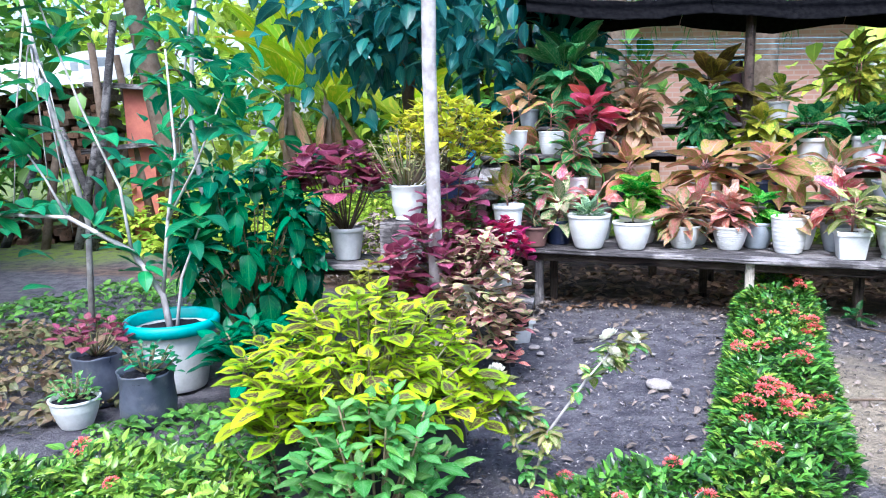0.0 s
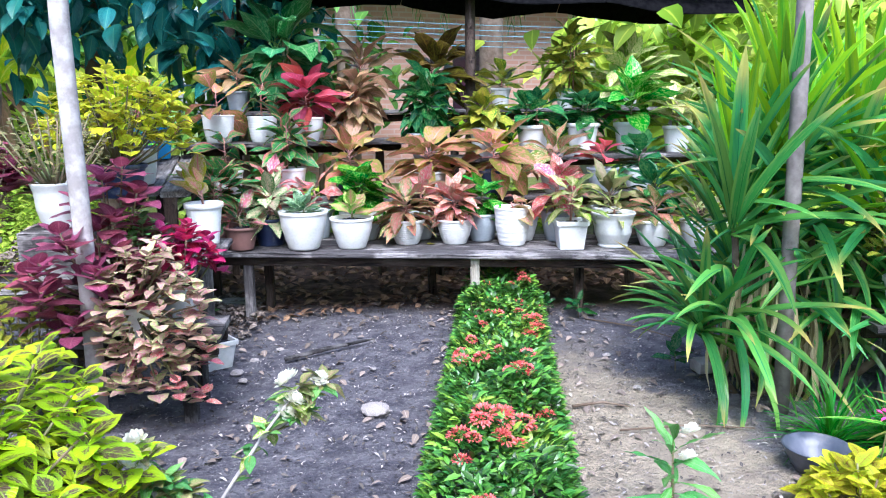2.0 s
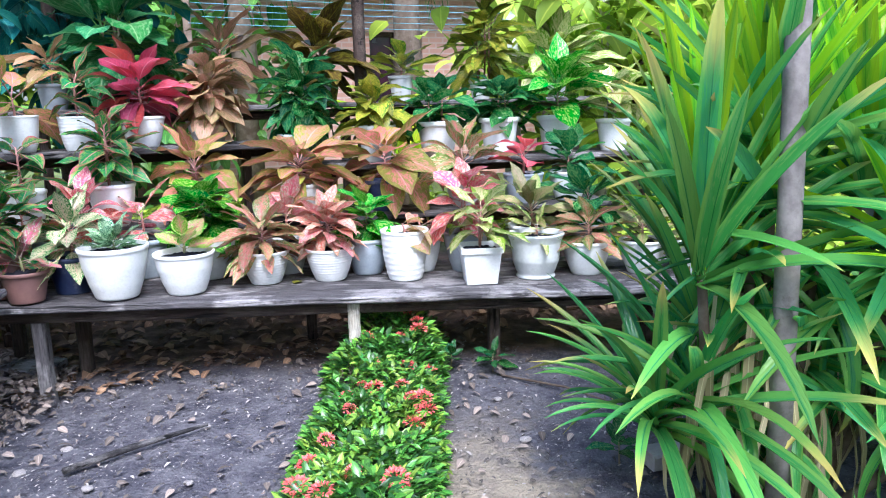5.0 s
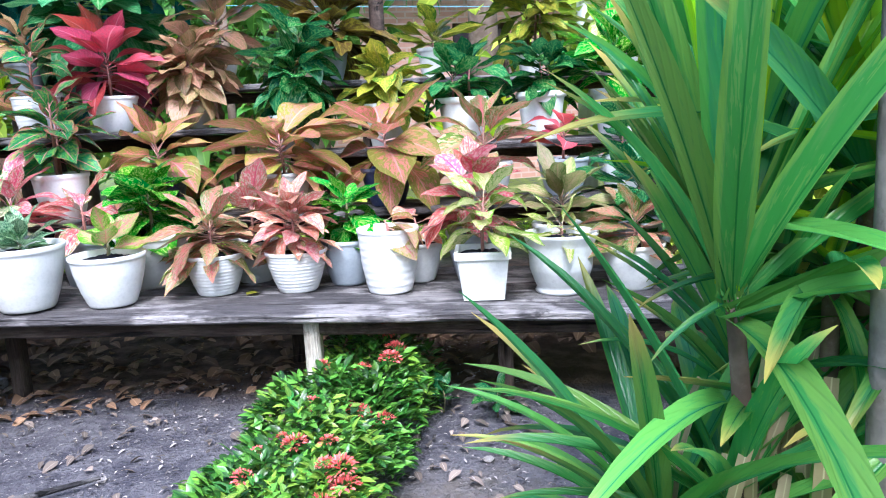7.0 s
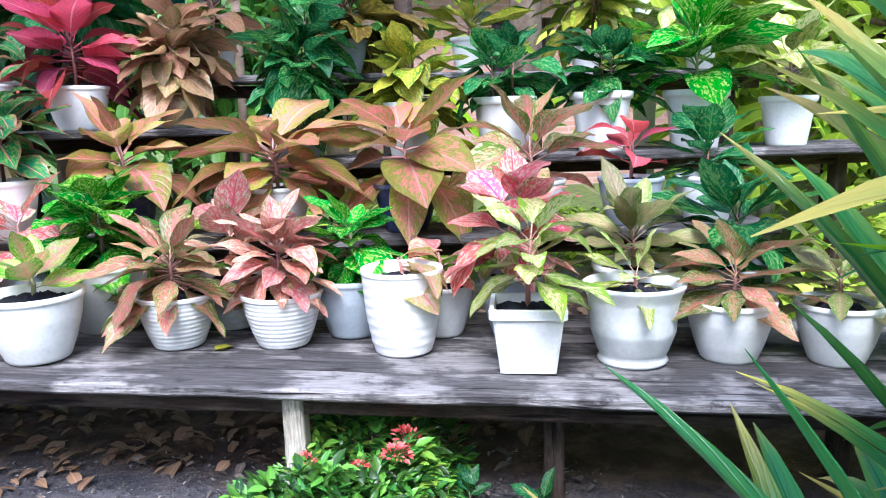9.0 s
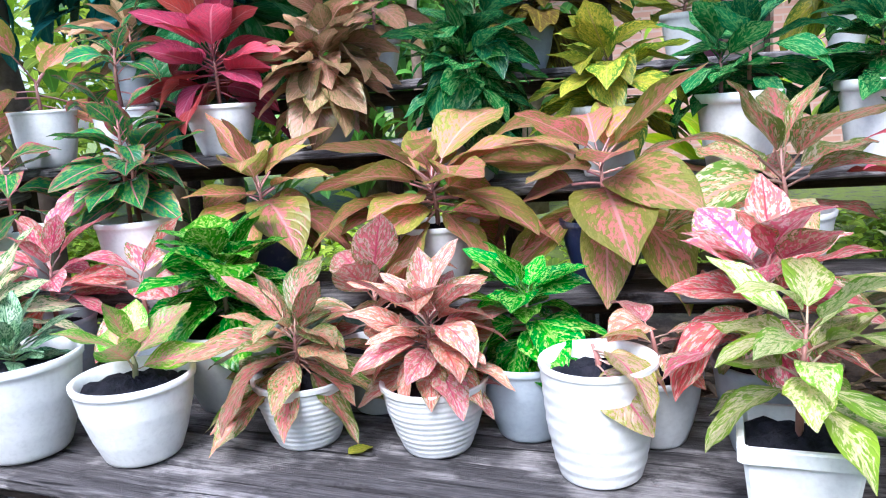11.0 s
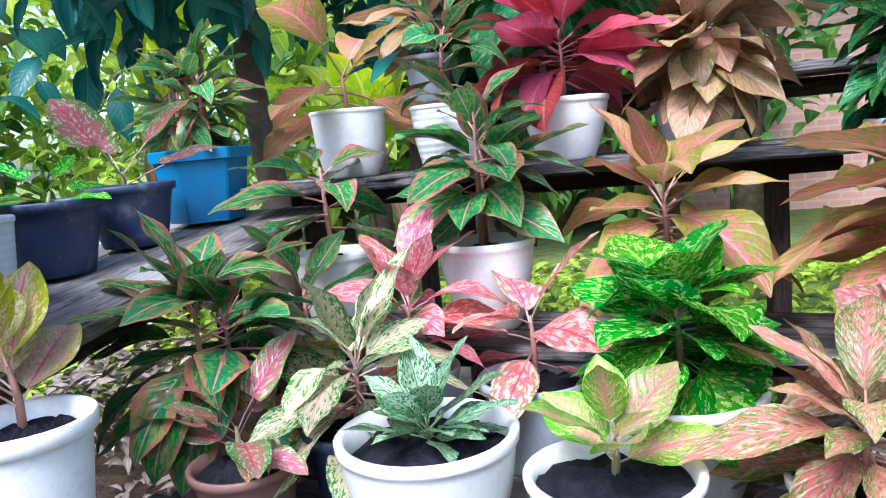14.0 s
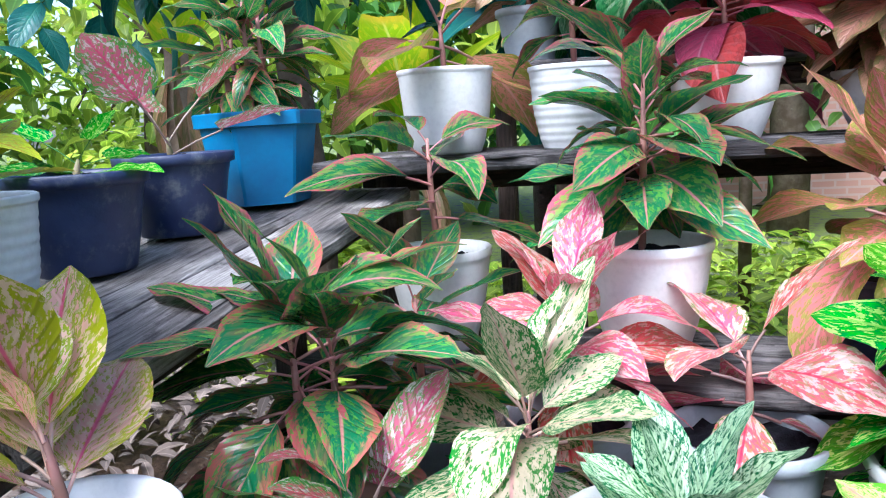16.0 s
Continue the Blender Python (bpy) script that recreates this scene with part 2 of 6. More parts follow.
M["scrap"] = plain_leaf("grey_leaf_scraps", (0.13, 0.10, 0.085), (0.24, 0.19, 0.16), 0.9, 0.05, 0.5, 1.3)
M["mulch"] = plain_leaf("dark_mulch", (0.05, 0.042, 0.04), (0.11, 0.095, 0.085), 0.9, 0.05)
M["net"] = surface("black_shade_net", (0.004, 0.004, 0.005), (0.009, 0.009, 0.01), 30, 1.0, 0.5, 200, 0.0)
M["tin"] = surface("roof_sheets", (0.20, 0.21, 0.21), (0.12, 0.10, 0.09), 5, 0.6, 0.3, 60, 0.4)
M["green_cloth"] = surface("green_sheet", (0.04, 0.30, 0.17), (0.03, 0.22, 0.13), 4, 0.8, 0.3)
M["blue_cord"] = surface("pale_blue_cord", (0.16, 0.38, 0.46), (0.12, 0.30, 0.40), 20, 0.7, 0.2)
M["window"] = surface("dark_window", (0.06, 0.02, 0.04), (0.03, 0.02, 0.03), 5, 0.2, 0.05)

V = {}   # leaf looks by variety
V["salmon"] = leaf_look("salmon_leaf", (0.24, 0.24, 0.05), (0.64, 0.26, 0.22), (0.74, 0.38, 0.36), (0.34, 0.31, 0.09), (0.56, 0.32, 0.30), 0.64, 0.62, 0.38, fleck=0.75, side_veins=0.06, leaf_mix=0.6, fleck_scale=0.9, soft_edge=0.16)
V["bronze"] = leaf_look("bronze_leaf", (0.20, 0.16, 0.07), (0.42, 0.24, 0.16), (0.52, 0.33, 0.25), (0.22, 0.19, 0.08), (0.34, 0.21, 0.16), 0.78, 0.66, 0.24, fleck=0.35, side_veins=0.06, leaf_mix=0.5)
V["red"] = leaf_look("crimson_leaf", (0.32, 0.06, 0.08), (0.58, 0.115, 0.15), (0.72, 0.32, 0.36), (0.46, 0.12, 0.15), (0.50, 0.18, 0.20), 0.80, 0.66, 0.25, fleck=0.3, side_veins=0.15, soft_edge=0.2)
V["pink"] = leaf_look("pink_leaf", (0.20, 0.24, 0.06), (0.74, 0.24, 0.235), (0.64, 0.10, 0.13), (0.82, 0.58, 0.52), (0.56, 0.38, 0.33), 0.76, 0.42, 0.42, fleck=0.6, side_veins=0.15, leaf_mix=0.6, fleck_scale=0.8)
V["rose"] = leaf_look("rose_leaf", (0.11, 0.22, 0.04), (0.70, 0.16, 0.21), (0.60, 0.06, 0.13), (0.82, 0.52, 0.51), (0.58, 0.38, 0.36), 0.80, 0.44, 0.40, fleck=0.5, side_veins=0.15, leaf_mix=0.6, fleck_scale=0.8)
V["redgreen"] = leaf_look("red_edged_leaf", (0.48, 0.13, 0.14), (0.03, 0.185, 0.065), (0.60, 0.25, 0.26), (0.13, 0.33, 0.07), (0.56, 0.27, 0.27), 0.80, 0.62, 0.16, 0.2, fleck=0.05, side_veins=0.04, leaf_mix=0.45, through_light=0.3, soft_edge=0.2)
V["creampink"] = leaf_look("cream_and_pink_leaf", (0.34, 0.40, 0.03), (0.80, 0.50, 0.40), (0.80, 0.14, 0.24), (0.82, 0.62, 0.46), (0.76, 0.54, 0.46), 0.50, 0.58, 0.45, fleck=0.85, side_veins=0.06, leaf_mix=0.6, fleck_scale=0.8)
V["speckled"] = leaf_look("speckled_leaf", (0.015, 0.19, 0.025), (0.72, 0.62, 0.44), (0.70, 0.40, 0.36), (0.70, 0.62, 0.42), (0.60, 0.40, 0.34), 0.52, 0.55, 0.6, fleck=0.95, side_veins=0.05, leaf_mix=0.3, fleck_scale=0.6)
V["green"] = leaf_look("bright_green_leaf", (0.012, 0.19, 0.02), (0.05, 0.30, 0.025), (0.22, 0.42, 0.09), (0.40, 0.58, 0.16), (0.12, 0.28, 0.08), 0.5, 0.56, 0.4, 0.22, fleck_scale=0.8)
V["silver"] = leaf_look("silver_leaf", (0.005, 0.12, 0.04), (0.50, 0.68, 0.42), (0.02, 0.20, 0.06), (0.55, 0.72, 0.48), (0.25, 0.38, 0.18), 0.50, 0.55, 0.75, fleck=1.0, side_veins=0.03, leaf_mix=0.15, fleck_scale=0.6)
V["olive"] = leaf_look("olive_leaf", (0.14, 0.22, 0.05), (0.32, 0.27, 0.14), (0.42, 0.28, 0.20), (0.42, 0.34, 0.20), (0.38, 0.28, 0.20), 0.5, 0.52, 0.35)
V["coral"] = leaf_look("coral_leaf", (0.10, 0.17, 0.03), (0.56, 0.22, 0.18), (0.62, 0.20, 0.19), (0.50, 0.40, 0.28), (0.46, 0.30, 0.24), 0.46, 0.55, 0.50, fleck=0.9, side_veins=0.08, leaf_mix=0.8, fleck_scale=0.75)
V["greenpink"] = leaf_look("green_and_pink_leaf", (0.15, 0.38, 0.035), (0.66, 0.32, 0.28), (0.70, 0.22, 0.22), (0.58, 0.56, 0.24), (0.46, 0.36, 0.26), 0.44, 0.57, 0.40, fleck=0.8, side_veins=0.1, leaf_mix=0.7)
V["dark"] = leaf_look("dark_green_leaf", (0.012, 0.095, 0.032), (0.028, 0.155, 0.05), (0.12, 0.28, 0.10), (0.16, 0.30, 0.11), (0.06, 0.16, 0.06), 0.5, 0.55, 0.3, 0.26, soft_edge=0.2)
V["yellowspot"] = leaf_look("yellow_spotted_leaf", (0.07, 0.16, 0.025), (0.30, 0.32, 0.05), (0.34, 0.28, 0.10), (0.56, 0.50, 0.09), (0.25, 0.22, 0.10), 0.5, 0.5, 0.35)
V["croton"] = leaf_look("dark_croton_leaf", (0.10, 0.085, 0.02), (0.075, 0.045, 0.02), (0.30, 0.24, 0.05), (0.24, 0.20, 0.04), (0.12, 0.08, 0.04), 0.6, 0.62, 0.3)
V["cream"] = leaf_look("cream_green_leaf", (0.22, 0.36, 0.045), (0.66, 0.60, 0.36), (0.52, 0.50, 0.22), (0.20, 0.34, 0.05), (0.50, 0.38, 0.27), 0.62, 0.56, 0.35, fleck=0.7)
V["dieff"] = leaf_look("striped_green_leaf", (0.02, 0.15, 0.05), (0.06, 0.26, 0.09), (0.30, 0.48, 0.24), (0.20, 0.38, 0.18), (0.14, 0.30, 0.10), 0.45, 0.55, 0.25)
V["caladium"] = leaf_look("caladium_leaf", (0.10, 0.30, 0.06), (0.62, 0.16, 0.22), (0.70, 0.10, 0.20), (0.75, 0.60, 0.60), (0.40, 0.30, 0.26), 0.62, 0.64, 0.3)
V["coleus"] = leaf_look("lime_coleus_leaf", (0.42, 0.60, 0.04), (0.10, 0.06, 0.05), (0.32, 0.40, 0.07), (0.36, 0.52, 0.05), (0.34, 0.46, 0.06), 0.47, 0.80, 0.12, 0.42, through_light=0.28, fleck=0.05, round_zone=3.0, side_veins=0.12, leaf_mix=0.5)
V["lime"] = leaf_look("yellow_lime_leaf", (0.58, 0.63, 0.06), (0.42, 0.46, 0.06), (0.34, 0.16, 0.05), (0.36, 0.20, 0.06), (0.36, 0.40, 0.06), 0.5, 0.70, 0.2, fleck=0.6, round_zone=2.0)
V["purple"] = leaf_look("wine_coleus_leaf", (0.19, 0.045, 0.085), (0.29, 0.075, 0.125), (0.44, 0.17, 0.22), (0.38, 0.13, 0.19), (0.24, 0.09, 0.11), 0.6, 0.6, 0.2, fleck=0.4)
V["magenta"] = leaf_look("magenta_coleus_leaf", (0.20, 0.025, 0.07), (0.52, 0.05, 0.15), (0.56, 0.14, 0.22), (0.40, 0.05, 0.12), (0.25, 0.08, 0.08), 0.62, 0.6, 0.2, fleck=0.3)
V["peach"] = leaf_look("peach_coleus_leaf", (0.42, 0.50, 0.20), (0.60, 0.24, 0.34), (0.64, 0.46, 0.40), (0.60, 0.56, 0.34), (0.34, 0.28, 0.16), 0.56, 0.5, 0.45, leaf_mix=1.1, fleck=0.4)
V["philo"] = leaf_look("deep_green_leaf", (0.01, 0.13, 0.065), (0.015, 0.18, 0.085), (0.06, 0.30, 0.13), (0.03, 0.22, 0.09), (0.08, 0.22, 0.08), 0.5, 0.72, 0.15, 0.22, fleck=0.1)
V["pandan"] = leaf_look("pandan_leaf", (0.19, 0.42, 0.11), (0.09, 0.32, 0.11), (0.035, 0.18, 0.07), (0.15, 0.38, 0.11), (0.30, 0.36, 0.14), 0.6, 0.8, 0.05, 0.22, (0.62, 0.54, 0.18), 0.5, fleck=0.0, side_veins=0.0, leaf_mix=1.2)
# lime copy of the pandan look: backlight on upper leaves, put into the colour
V["pandan_lit"] = leaf_look("lit_pandan_leaf", (0.36, 0.58, 0.05), (0.24, 0.50, 0.06), (0.12, 0.36, 0.05), (0.36, 0.54, 0.07), (0.36, 0.40, 0.14), 0.6, 0.8, 0.05, 0.26, None, 0.5, fleck=0.0, side_veins=0.0, leaf_mix=0.9)
V["strap"] = leaf_look("striped_strap_leaf", (0.35, 0.44, 0.10), (0.06, 0.24, 0.03), (0.05, 0.20, 0.03), (0.10, 0.28, 0.04), (0.25, 0.30, 0.10), 0.7, 0.8, 0.03, 0.35, (0.45, 0.38, 0.14), 0.35)
V["grass"] = leaf_look("fine_strap_leaf", (0.03, 0.20, 0.02), (0.05, 0.26, 0.03), (0.04, 0.20, 0.02), (0.07, 0.28, 0.03), (0.08, 0.2, 0.04), 0.5, 0.8, 0.03, 0.4)
V["banana"] = leaf_look("banana_leaf", (0.30, 0.44, 0.03), (0.24, 0.40, 0.03), (0.50, 0.55, 0.14), (0.50, 0.48, 0.05), (0.32, 0.36, 0.10), 0.5, 0.68, 0.25, 0.35, (0.48, 0.36, 0.05), 0.5, fleck=0.1)
V["avocado"] = leaf_look("blue_green_tree_leaf", (0.025, 0.13, 0.125), (0.04, 0.18, 0.165), (0.09, 0.26, 0.20), (0.04, 0.17, 0.14), (0.06, 0.14, 0.06), 0.5, 0.75, 0.1, 0.26, fleck=0.0, leaf_mix=0.8)
V["shrub"] = leaf_look("bluish_shrub_leaf", (0.025, 0.22, 0.10), (0.04, 0.28, 0.13), (0.12, 0.38, 0.17), (0.07, 0.30, 0.12), (0.15, 0.26, 0.10), 0.5, 0.72, 0.15, 0.3, fleck=0.0)
V["fresh"] = leaf_look("fresh_green_leaf", (0.10, 0.31, 0.06), (0.17, 0.40, 0.13), (0.28, 0.48, 0.20), (0.24, 0.46, 0.20), (0.16, 0.32, 0.09), 0.5, 0.62, 0.2, 0.33, fleck=0.2)
M["ixora"] = plain_leaf("ixora_leaves", (0.022, 0.115, 0.018), (0.105, 0.26, 0.032), 0.3, 0.2, 0.3, 1.5)
M["ixora_young"] = plain_leaf("pale_hedge_leaves", (0.10, 0.27, 0.025), (0.27, 0.40, 0.05), 0.35)
# far growth: the sunlight on it is put into this bright yellow-green
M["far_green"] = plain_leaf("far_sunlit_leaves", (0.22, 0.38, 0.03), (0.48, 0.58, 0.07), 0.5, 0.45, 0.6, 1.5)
M["mid_green"] = plain_leaf("mid_green_leaves", (0.05, 0.18, 0.03), (0.14, 0.30, 0.04), 0.45, 0.3)
M["olive_small"] = plain_leaf("dull_ground_leaves", (0.10, 0.13, 0.04), (0.20, 0.12, 0.08), 0.5, 0.2)
M["petal_red"] = plain_leaf("coral_petals", (0.74, 0.085, 0.085), (0.80, 0.20, 0.19), 0.5, 0.25, 0.85, 1.2)
M["petal_white"] = plain_leaf("white_petals", (0.80, 0.80, 0.74), (0.78, 0.75, 0.60), 0.5, 0.25, 0.9, 1.1)
M["petal_pink"] = plain_leaf("magenta_petals", (0.70, 0.04, 0.28), (0.75, 0.08, 0.36), 0.5, 0.25, 0.9, 1.1)
M["palm"] = plain_leaf("palm_leaflets", (0.04, 0.15, 0.03), (0.10, 0.24, 0.05), 0.4, 0.25)


def ground_look():
    """Dark damp soil, a pale sandy path, brown litter below the benches, grass further off."""
    n = Nodes("garden_ground")
    p = n.place()
    x, y, z = n.split(p)
    big, mid, fine = n.noise(p, 1.6, 4.0), n.noise(p, 9.0, 5.0, 0.65), n.noise(p, 70.0, 4.0, 0.7)
    soil = n.mix(n.step(mid, 0.35, 0.65), (0.078, 0.074, 0.094), (0.165, 0.155, 0.175))
    soil = n.mix(n.step(fine, 0.55, 0.68), soil, (0.25, 0.235, 0.24))
    soil = n.mix(n.math("MULTIPLY", n.step(n.noise(p, 28.0, 5.0, 0.75), 0.56, 0.66), 0.7), soil, (0.04, 0.036, 0.042))
    sand = n.mix(n.step(mid, 0.35, 0.7), (0.40, 0.335, 0.255), (0.27, 0.225, 0.18))
    sand = n.mix(n.math("MULTIPLY", n.step(fine, 0.52, 0.7), 0.6), sand, (0.22, 0.18, 0.15))
    wob = n.math("MULTIPLY", n.math("SUBTRACT", big, 0.5), 1.1)
    wob2 = n.math("MULTIPLY", n.math("SUBTRACT", mid, 0.5), 0.4)
    axis = n.math("ADD", 1.62, n.math("MULTIPLY", n.math("SUBTRACT", y, 2.4), 0.10))
    off = n.math("ADD", n.math("ABSOLUTE", n.math("SUBTRACT", x, axis)), n.math("ADD", wob, wob2))
    path = n.math("MULTIPLY", n.step(off, 0.22, 0.48, 1.0, 0.0), n.step(n.math("ADD", y, wob2), 2.7, 3.5, 1.0, 0.0))
    path = n.math("MAXIMUM", path, n.math("MULTIPLY", n.step(n.math("ADD", y, wob2), 0.6, 1.3, 1.0, 0.0), n.step(x, -0.4, 0.4)))
    col = n.mix(path, soil, sand)
    litter = n.math("MULTIPLY", n.step(n.math("ADD", n.math("ADD", y, n.math("MULTIPLY", x, 0.36)), wob2), 4.5, 4.8), n.step(y, 5.6, 6.6, 1.0, 0.0))
    col = n.mix(litter, col, n.mix(n.step(mid, 0.4, 0.65), (0.085, 0.055, 0.042), (0.20, 0.125, 0.09)))
    grass = n.math("MAXIMUM", n.step(n.math("ADD", y, wob), 5.9, 6.8), n.step(n.math("SUBTRACT", wob, x), 4.6, 5.6))
    grass = n.math("MAXIMUM", grass, n.step(n.math("ADD", x, wob), 3.2, 4.2))
    col = n.mix(n.math("MULTIPLY", grass, n.step(mid, 0.3, 0.55)), col, n.mix(fine, (0.10, 0.17, 0.03), (0.24, 0.28, 0.07)))
    n.bump(n.math("ADD", n.math("MULTIPLY", mid, 2.0), n.math("MULTIPLY", fine, 1.5)), 1.0, 0.02)
    return n.done(col, 0.92, 0.2)


M["ground"] = ground_look()


def brick_look():
    n = Nodes("pinkish_far_brickwork")
    t = n.t.nodes.new("ShaderNodeTexBrick")
    n.put(t.inputs["Vector"], n.join(n.split(n.coords())[0], n.split(n.coords())[2], 0.0))
    for k, c in (("Color1", (0.60, 0.32, 0.25)), ("Color2", (0.52, 0.26, 0.20)), ("Mortar", (0.58, 0.42, 0.36))):
        n.put(t.inputs[k], c)
    t.inputs["Scale"].default_value, t.inputs["Mortar Size"].default_value = 1.0, 0.012
    t.inputs["Brick Width"].default_value, t.inputs["Row Height"].default_value = 0.22, 0.075
    n.bump(t.outputs["Fac"], -0.6, 0.01)
    return n.done(n.mix(n.math("MULTIPLY", n.noise(n.coords(), 0.8, 4.0), 0.5), t.outputs[0], (0.60, 0.40, 0.33)), 0.9, 0.2)


M["brick"] = brick_look()

# ---- builders ----
R = random.Random(79)


def mesh(name, verts, faces, mat=None, uvs=None, smooth=True):
    """One mesh from verts and faces; uvs go by vertex."""
    me = bpy.data.meshes.new(name)
    me.from_pydata([tuple(v) for v in verts], [], [tuple(f) for f in faces])
    if uvs is not None:
        lay = me.uv_layers.new(name="UVMap")
        idx = np.empty(len(me.loops), dtype=np.int32)
        me.loops.foreach_get("vertex_index", idx)
        lay.data.foreach_set("uv", np.asarray(uvs, dtype=np.float32)[idx].ravel())
    if mat:
        me.materials.append(mat)
    if smooth:
        me.polygons.foreach_set("use_smooth", np.ones(len(me.polygons), dtype=bool))
    me.update()
    return me


def part(name, me, parent=None, label="", m=None):
    """Links a mesh as one object, as a part of parent where one is given."""
    ob = new(name, me)
    if parent:
        ob.parent = parent
    if m is not None:
        ob.matrix_basis = m
    if label:
        tagged(ob, label)
    return ob


def thing(name, label, category, x, y, z, rz=0.0, group="", tilt=0.0):
    e = new(name)
    e.matrix_basis = pose(x, y, z, tilt, 0, rz)
    e.empty_display_size = 0.05
    return tagged(e, label, category, group)


def lathe(profile, seg=28, wobble=0.0):
    """A turned body from (radius, height) pairs, from the foot outside, over the rim, down inside."""
    verts, faces = [], []
    for r, z in profile:
        for k in range(seg):
            a = 2 * math.pi * k / seg
            w = 1 + wobble * math.sin(3 * a + z * 9)
            verts.append((r * w * math.cos(a), r * w * math.sin(a), z))
    for i in range(len(profile) - 1):
        for k in range(seg):
            k2 = (k + 1) % seg
            faces.append((i * seg + k, i * seg + k2, (i + 1) * seg + k2, (i + 1) * seg + k))
    faces.append(tuple(range(seg))[::-1])
    return verts, faces


def tube(points, radii, seg=8):
    """A tapering round stem through points."""
    verts, faces = [], []
    pts = [Vector(p) for p in points]
    for i, p in enumerate(pts):
        d = (pts[min(i + 1, len(pts) - 1)] - pts[max(i - 1, 0)]).normalized()
        side = d.cross(Vector((0.3, 0.9, 0.2))).normalized()
        up = d.cross(side)
        for k in range(seg):
            a = 2 * math.pi * k / seg
            verts.append(p + radii[i] * (math.cos(a) * side + math.sin(a) * up))
    for i in range(len(pts) - 1):
        for k in range(seg):
            k2 = (k + 1) % seg
            faces.append((i * seg + k, i * seg + k2, (i + 1) * seg + k2, (i + 1) * seg + k))
    faces.append(tuple(range(seg))[::-1])
    faces.append(tuple(range((len(pts) - 1) * seg, len(pts) * seg)))
    return verts, faces


def merged(*pieces):
    verts, faces = [], []
    for v, f in pieces:
        b = len(verts)
        verts += list(v)
        faces += [tuple(i + b for i in g) for g in f]
    return verts, faces


def board(length, width, thick, rough=0.004, seed=0, bow=0.0):
    """A sawn board along x, its long edges chamfered and slightly uneven. Its top lies at z 0."""
    q = random.Random(seed)
    n = max(3, int(length / 0.12))
    verts, faces = [], []
    c = min(0.006, thick * 0.25)
    for i in range(n + 1):
        x = length * (i / n - 0.5)
        e0, e1 = -width / 2 + q.uniform(-rough, rough), width / 2 + q.uniform(-rough, rough)
        b = bow * (1 - (2 * i / n - 1) ** 2) + q.uniform(-rough, rough) * 0.4
        for y, z in ((e0 + c, 0), (e1 - c, 0), (e1, -c), (e1, -thick + c), (e1 - c, -thick), (e0 + c, -thick), (e0, -thick + c), (e0, -c)):
            verts.append((x, y, z + b))
    for i in range(n):
        for k in range(8):
            k2 = (k + 1) % 8
            faces.append((i * 8 + k, i * 8 + k2, (i + 1) * 8 + k2, (i + 1) * 8 + k))
    faces.append(tuple(range(8))[::-1])
    faces.append(tuple(range(n * 8, n * 8 + 8)))
    return verts, [f[::-1] for f in faces]


def leaf_shape(kind, ns=8, petiole=0.25, arch=0.6, fold=0.25, width=0.4, wave=0.03, seed=0, thin=False):
    """A leaf one unit long from its stalk's end, along +x, arching down, folded at the rib. Gives verts, faces, uvs."""
    q = random.Random(seed)
    cols = (-1.0, 0.0, 1.0) if thin else (-1.0, -0.55, 0.0, 0.55, 1.0)
    verts, faces, uvs = [], [], []
    x, z, ang = petiole, 0.0, 0.0
    phase, beat = q.uniform(0, 6.28), q.uniform(7.0, 11.0)
    rise = petiole * 0.12
    for i in range(ns + 1):
        s = i / ns
        if kind == "heart":
            w = (1 - s) ** 0.75 * (0.62 + 0.9 * s) * (1.0 if s > 0.02 else 0.8)
        elif kind == "strap":
            w = min(1.0, 0.75 + s) * (1 - s ** 4) ** 0.8
        elif kind == "ovate":
            w = math.sin(math.pi * min(1, s ** 0.72)) ** 0.8
        elif kind == "banana":
            w = math.sin(math.pi * min(1, s ** 0.9)) ** 0.45
        else:
            w = math.sin(math.pi * s ** 0.80) ** (1.12 if thin else 0.88)
        w = max(w, 0.03 if i else 0.05) * width * 0.5
        wv = wave * math.sin(phase + beat * s) * 0.8
        for c in cols:
            lift = abs(c) * w * fold + (wv if c > 0 else wave * math.sin(phase * 1.7 + beat * 0.9 * s) * 0.8) * abs(c) * (0.4 + s) * min(1.0, w / (0.35 * width))
            verts.append((x - lift * math.sin(ang) * 0.5, c * w, rise + z + lift))
            uvs.append((0.5 + 0.5 * c, max(0.002, s)))
        ang = -arch * (s + 0.5 / ns)
        x += math.cos(ang) / ns
        z += math.sin(ang) / ns
    m = len(cols)
    for i in range(ns):
        for k in range(m - 1):
            faces.append((i * m + k, (i + 1) * m + k, (i + 1) * m + k + 1, i * m + k + 1))
    if petiole > 0.02:
        b = len(verts)
        t = 0.012 if not thin else 0.010
        for xx, zz in ((0.0, 0.0), (petiole * 0.5, rise * 0.7), (petiole * 1.04, rise)):
            for k in range(4):
                a = math.pi / 2 * k
                verts.append((xx, t * math.cos(a), zz + t * math.sin(a) - t))
                uvs.append((0.5, -0.3))
        for i in range(2):
            for k in range(4):
                k2 = (k + 1) % 4
                faces.append((b + i * 4 + k, b + i * 4 + k2, b + i * 4 + 4 + k2, b + i * 4 + 4 + k))
    return verts, faces, uvs


leaf_cache = {}


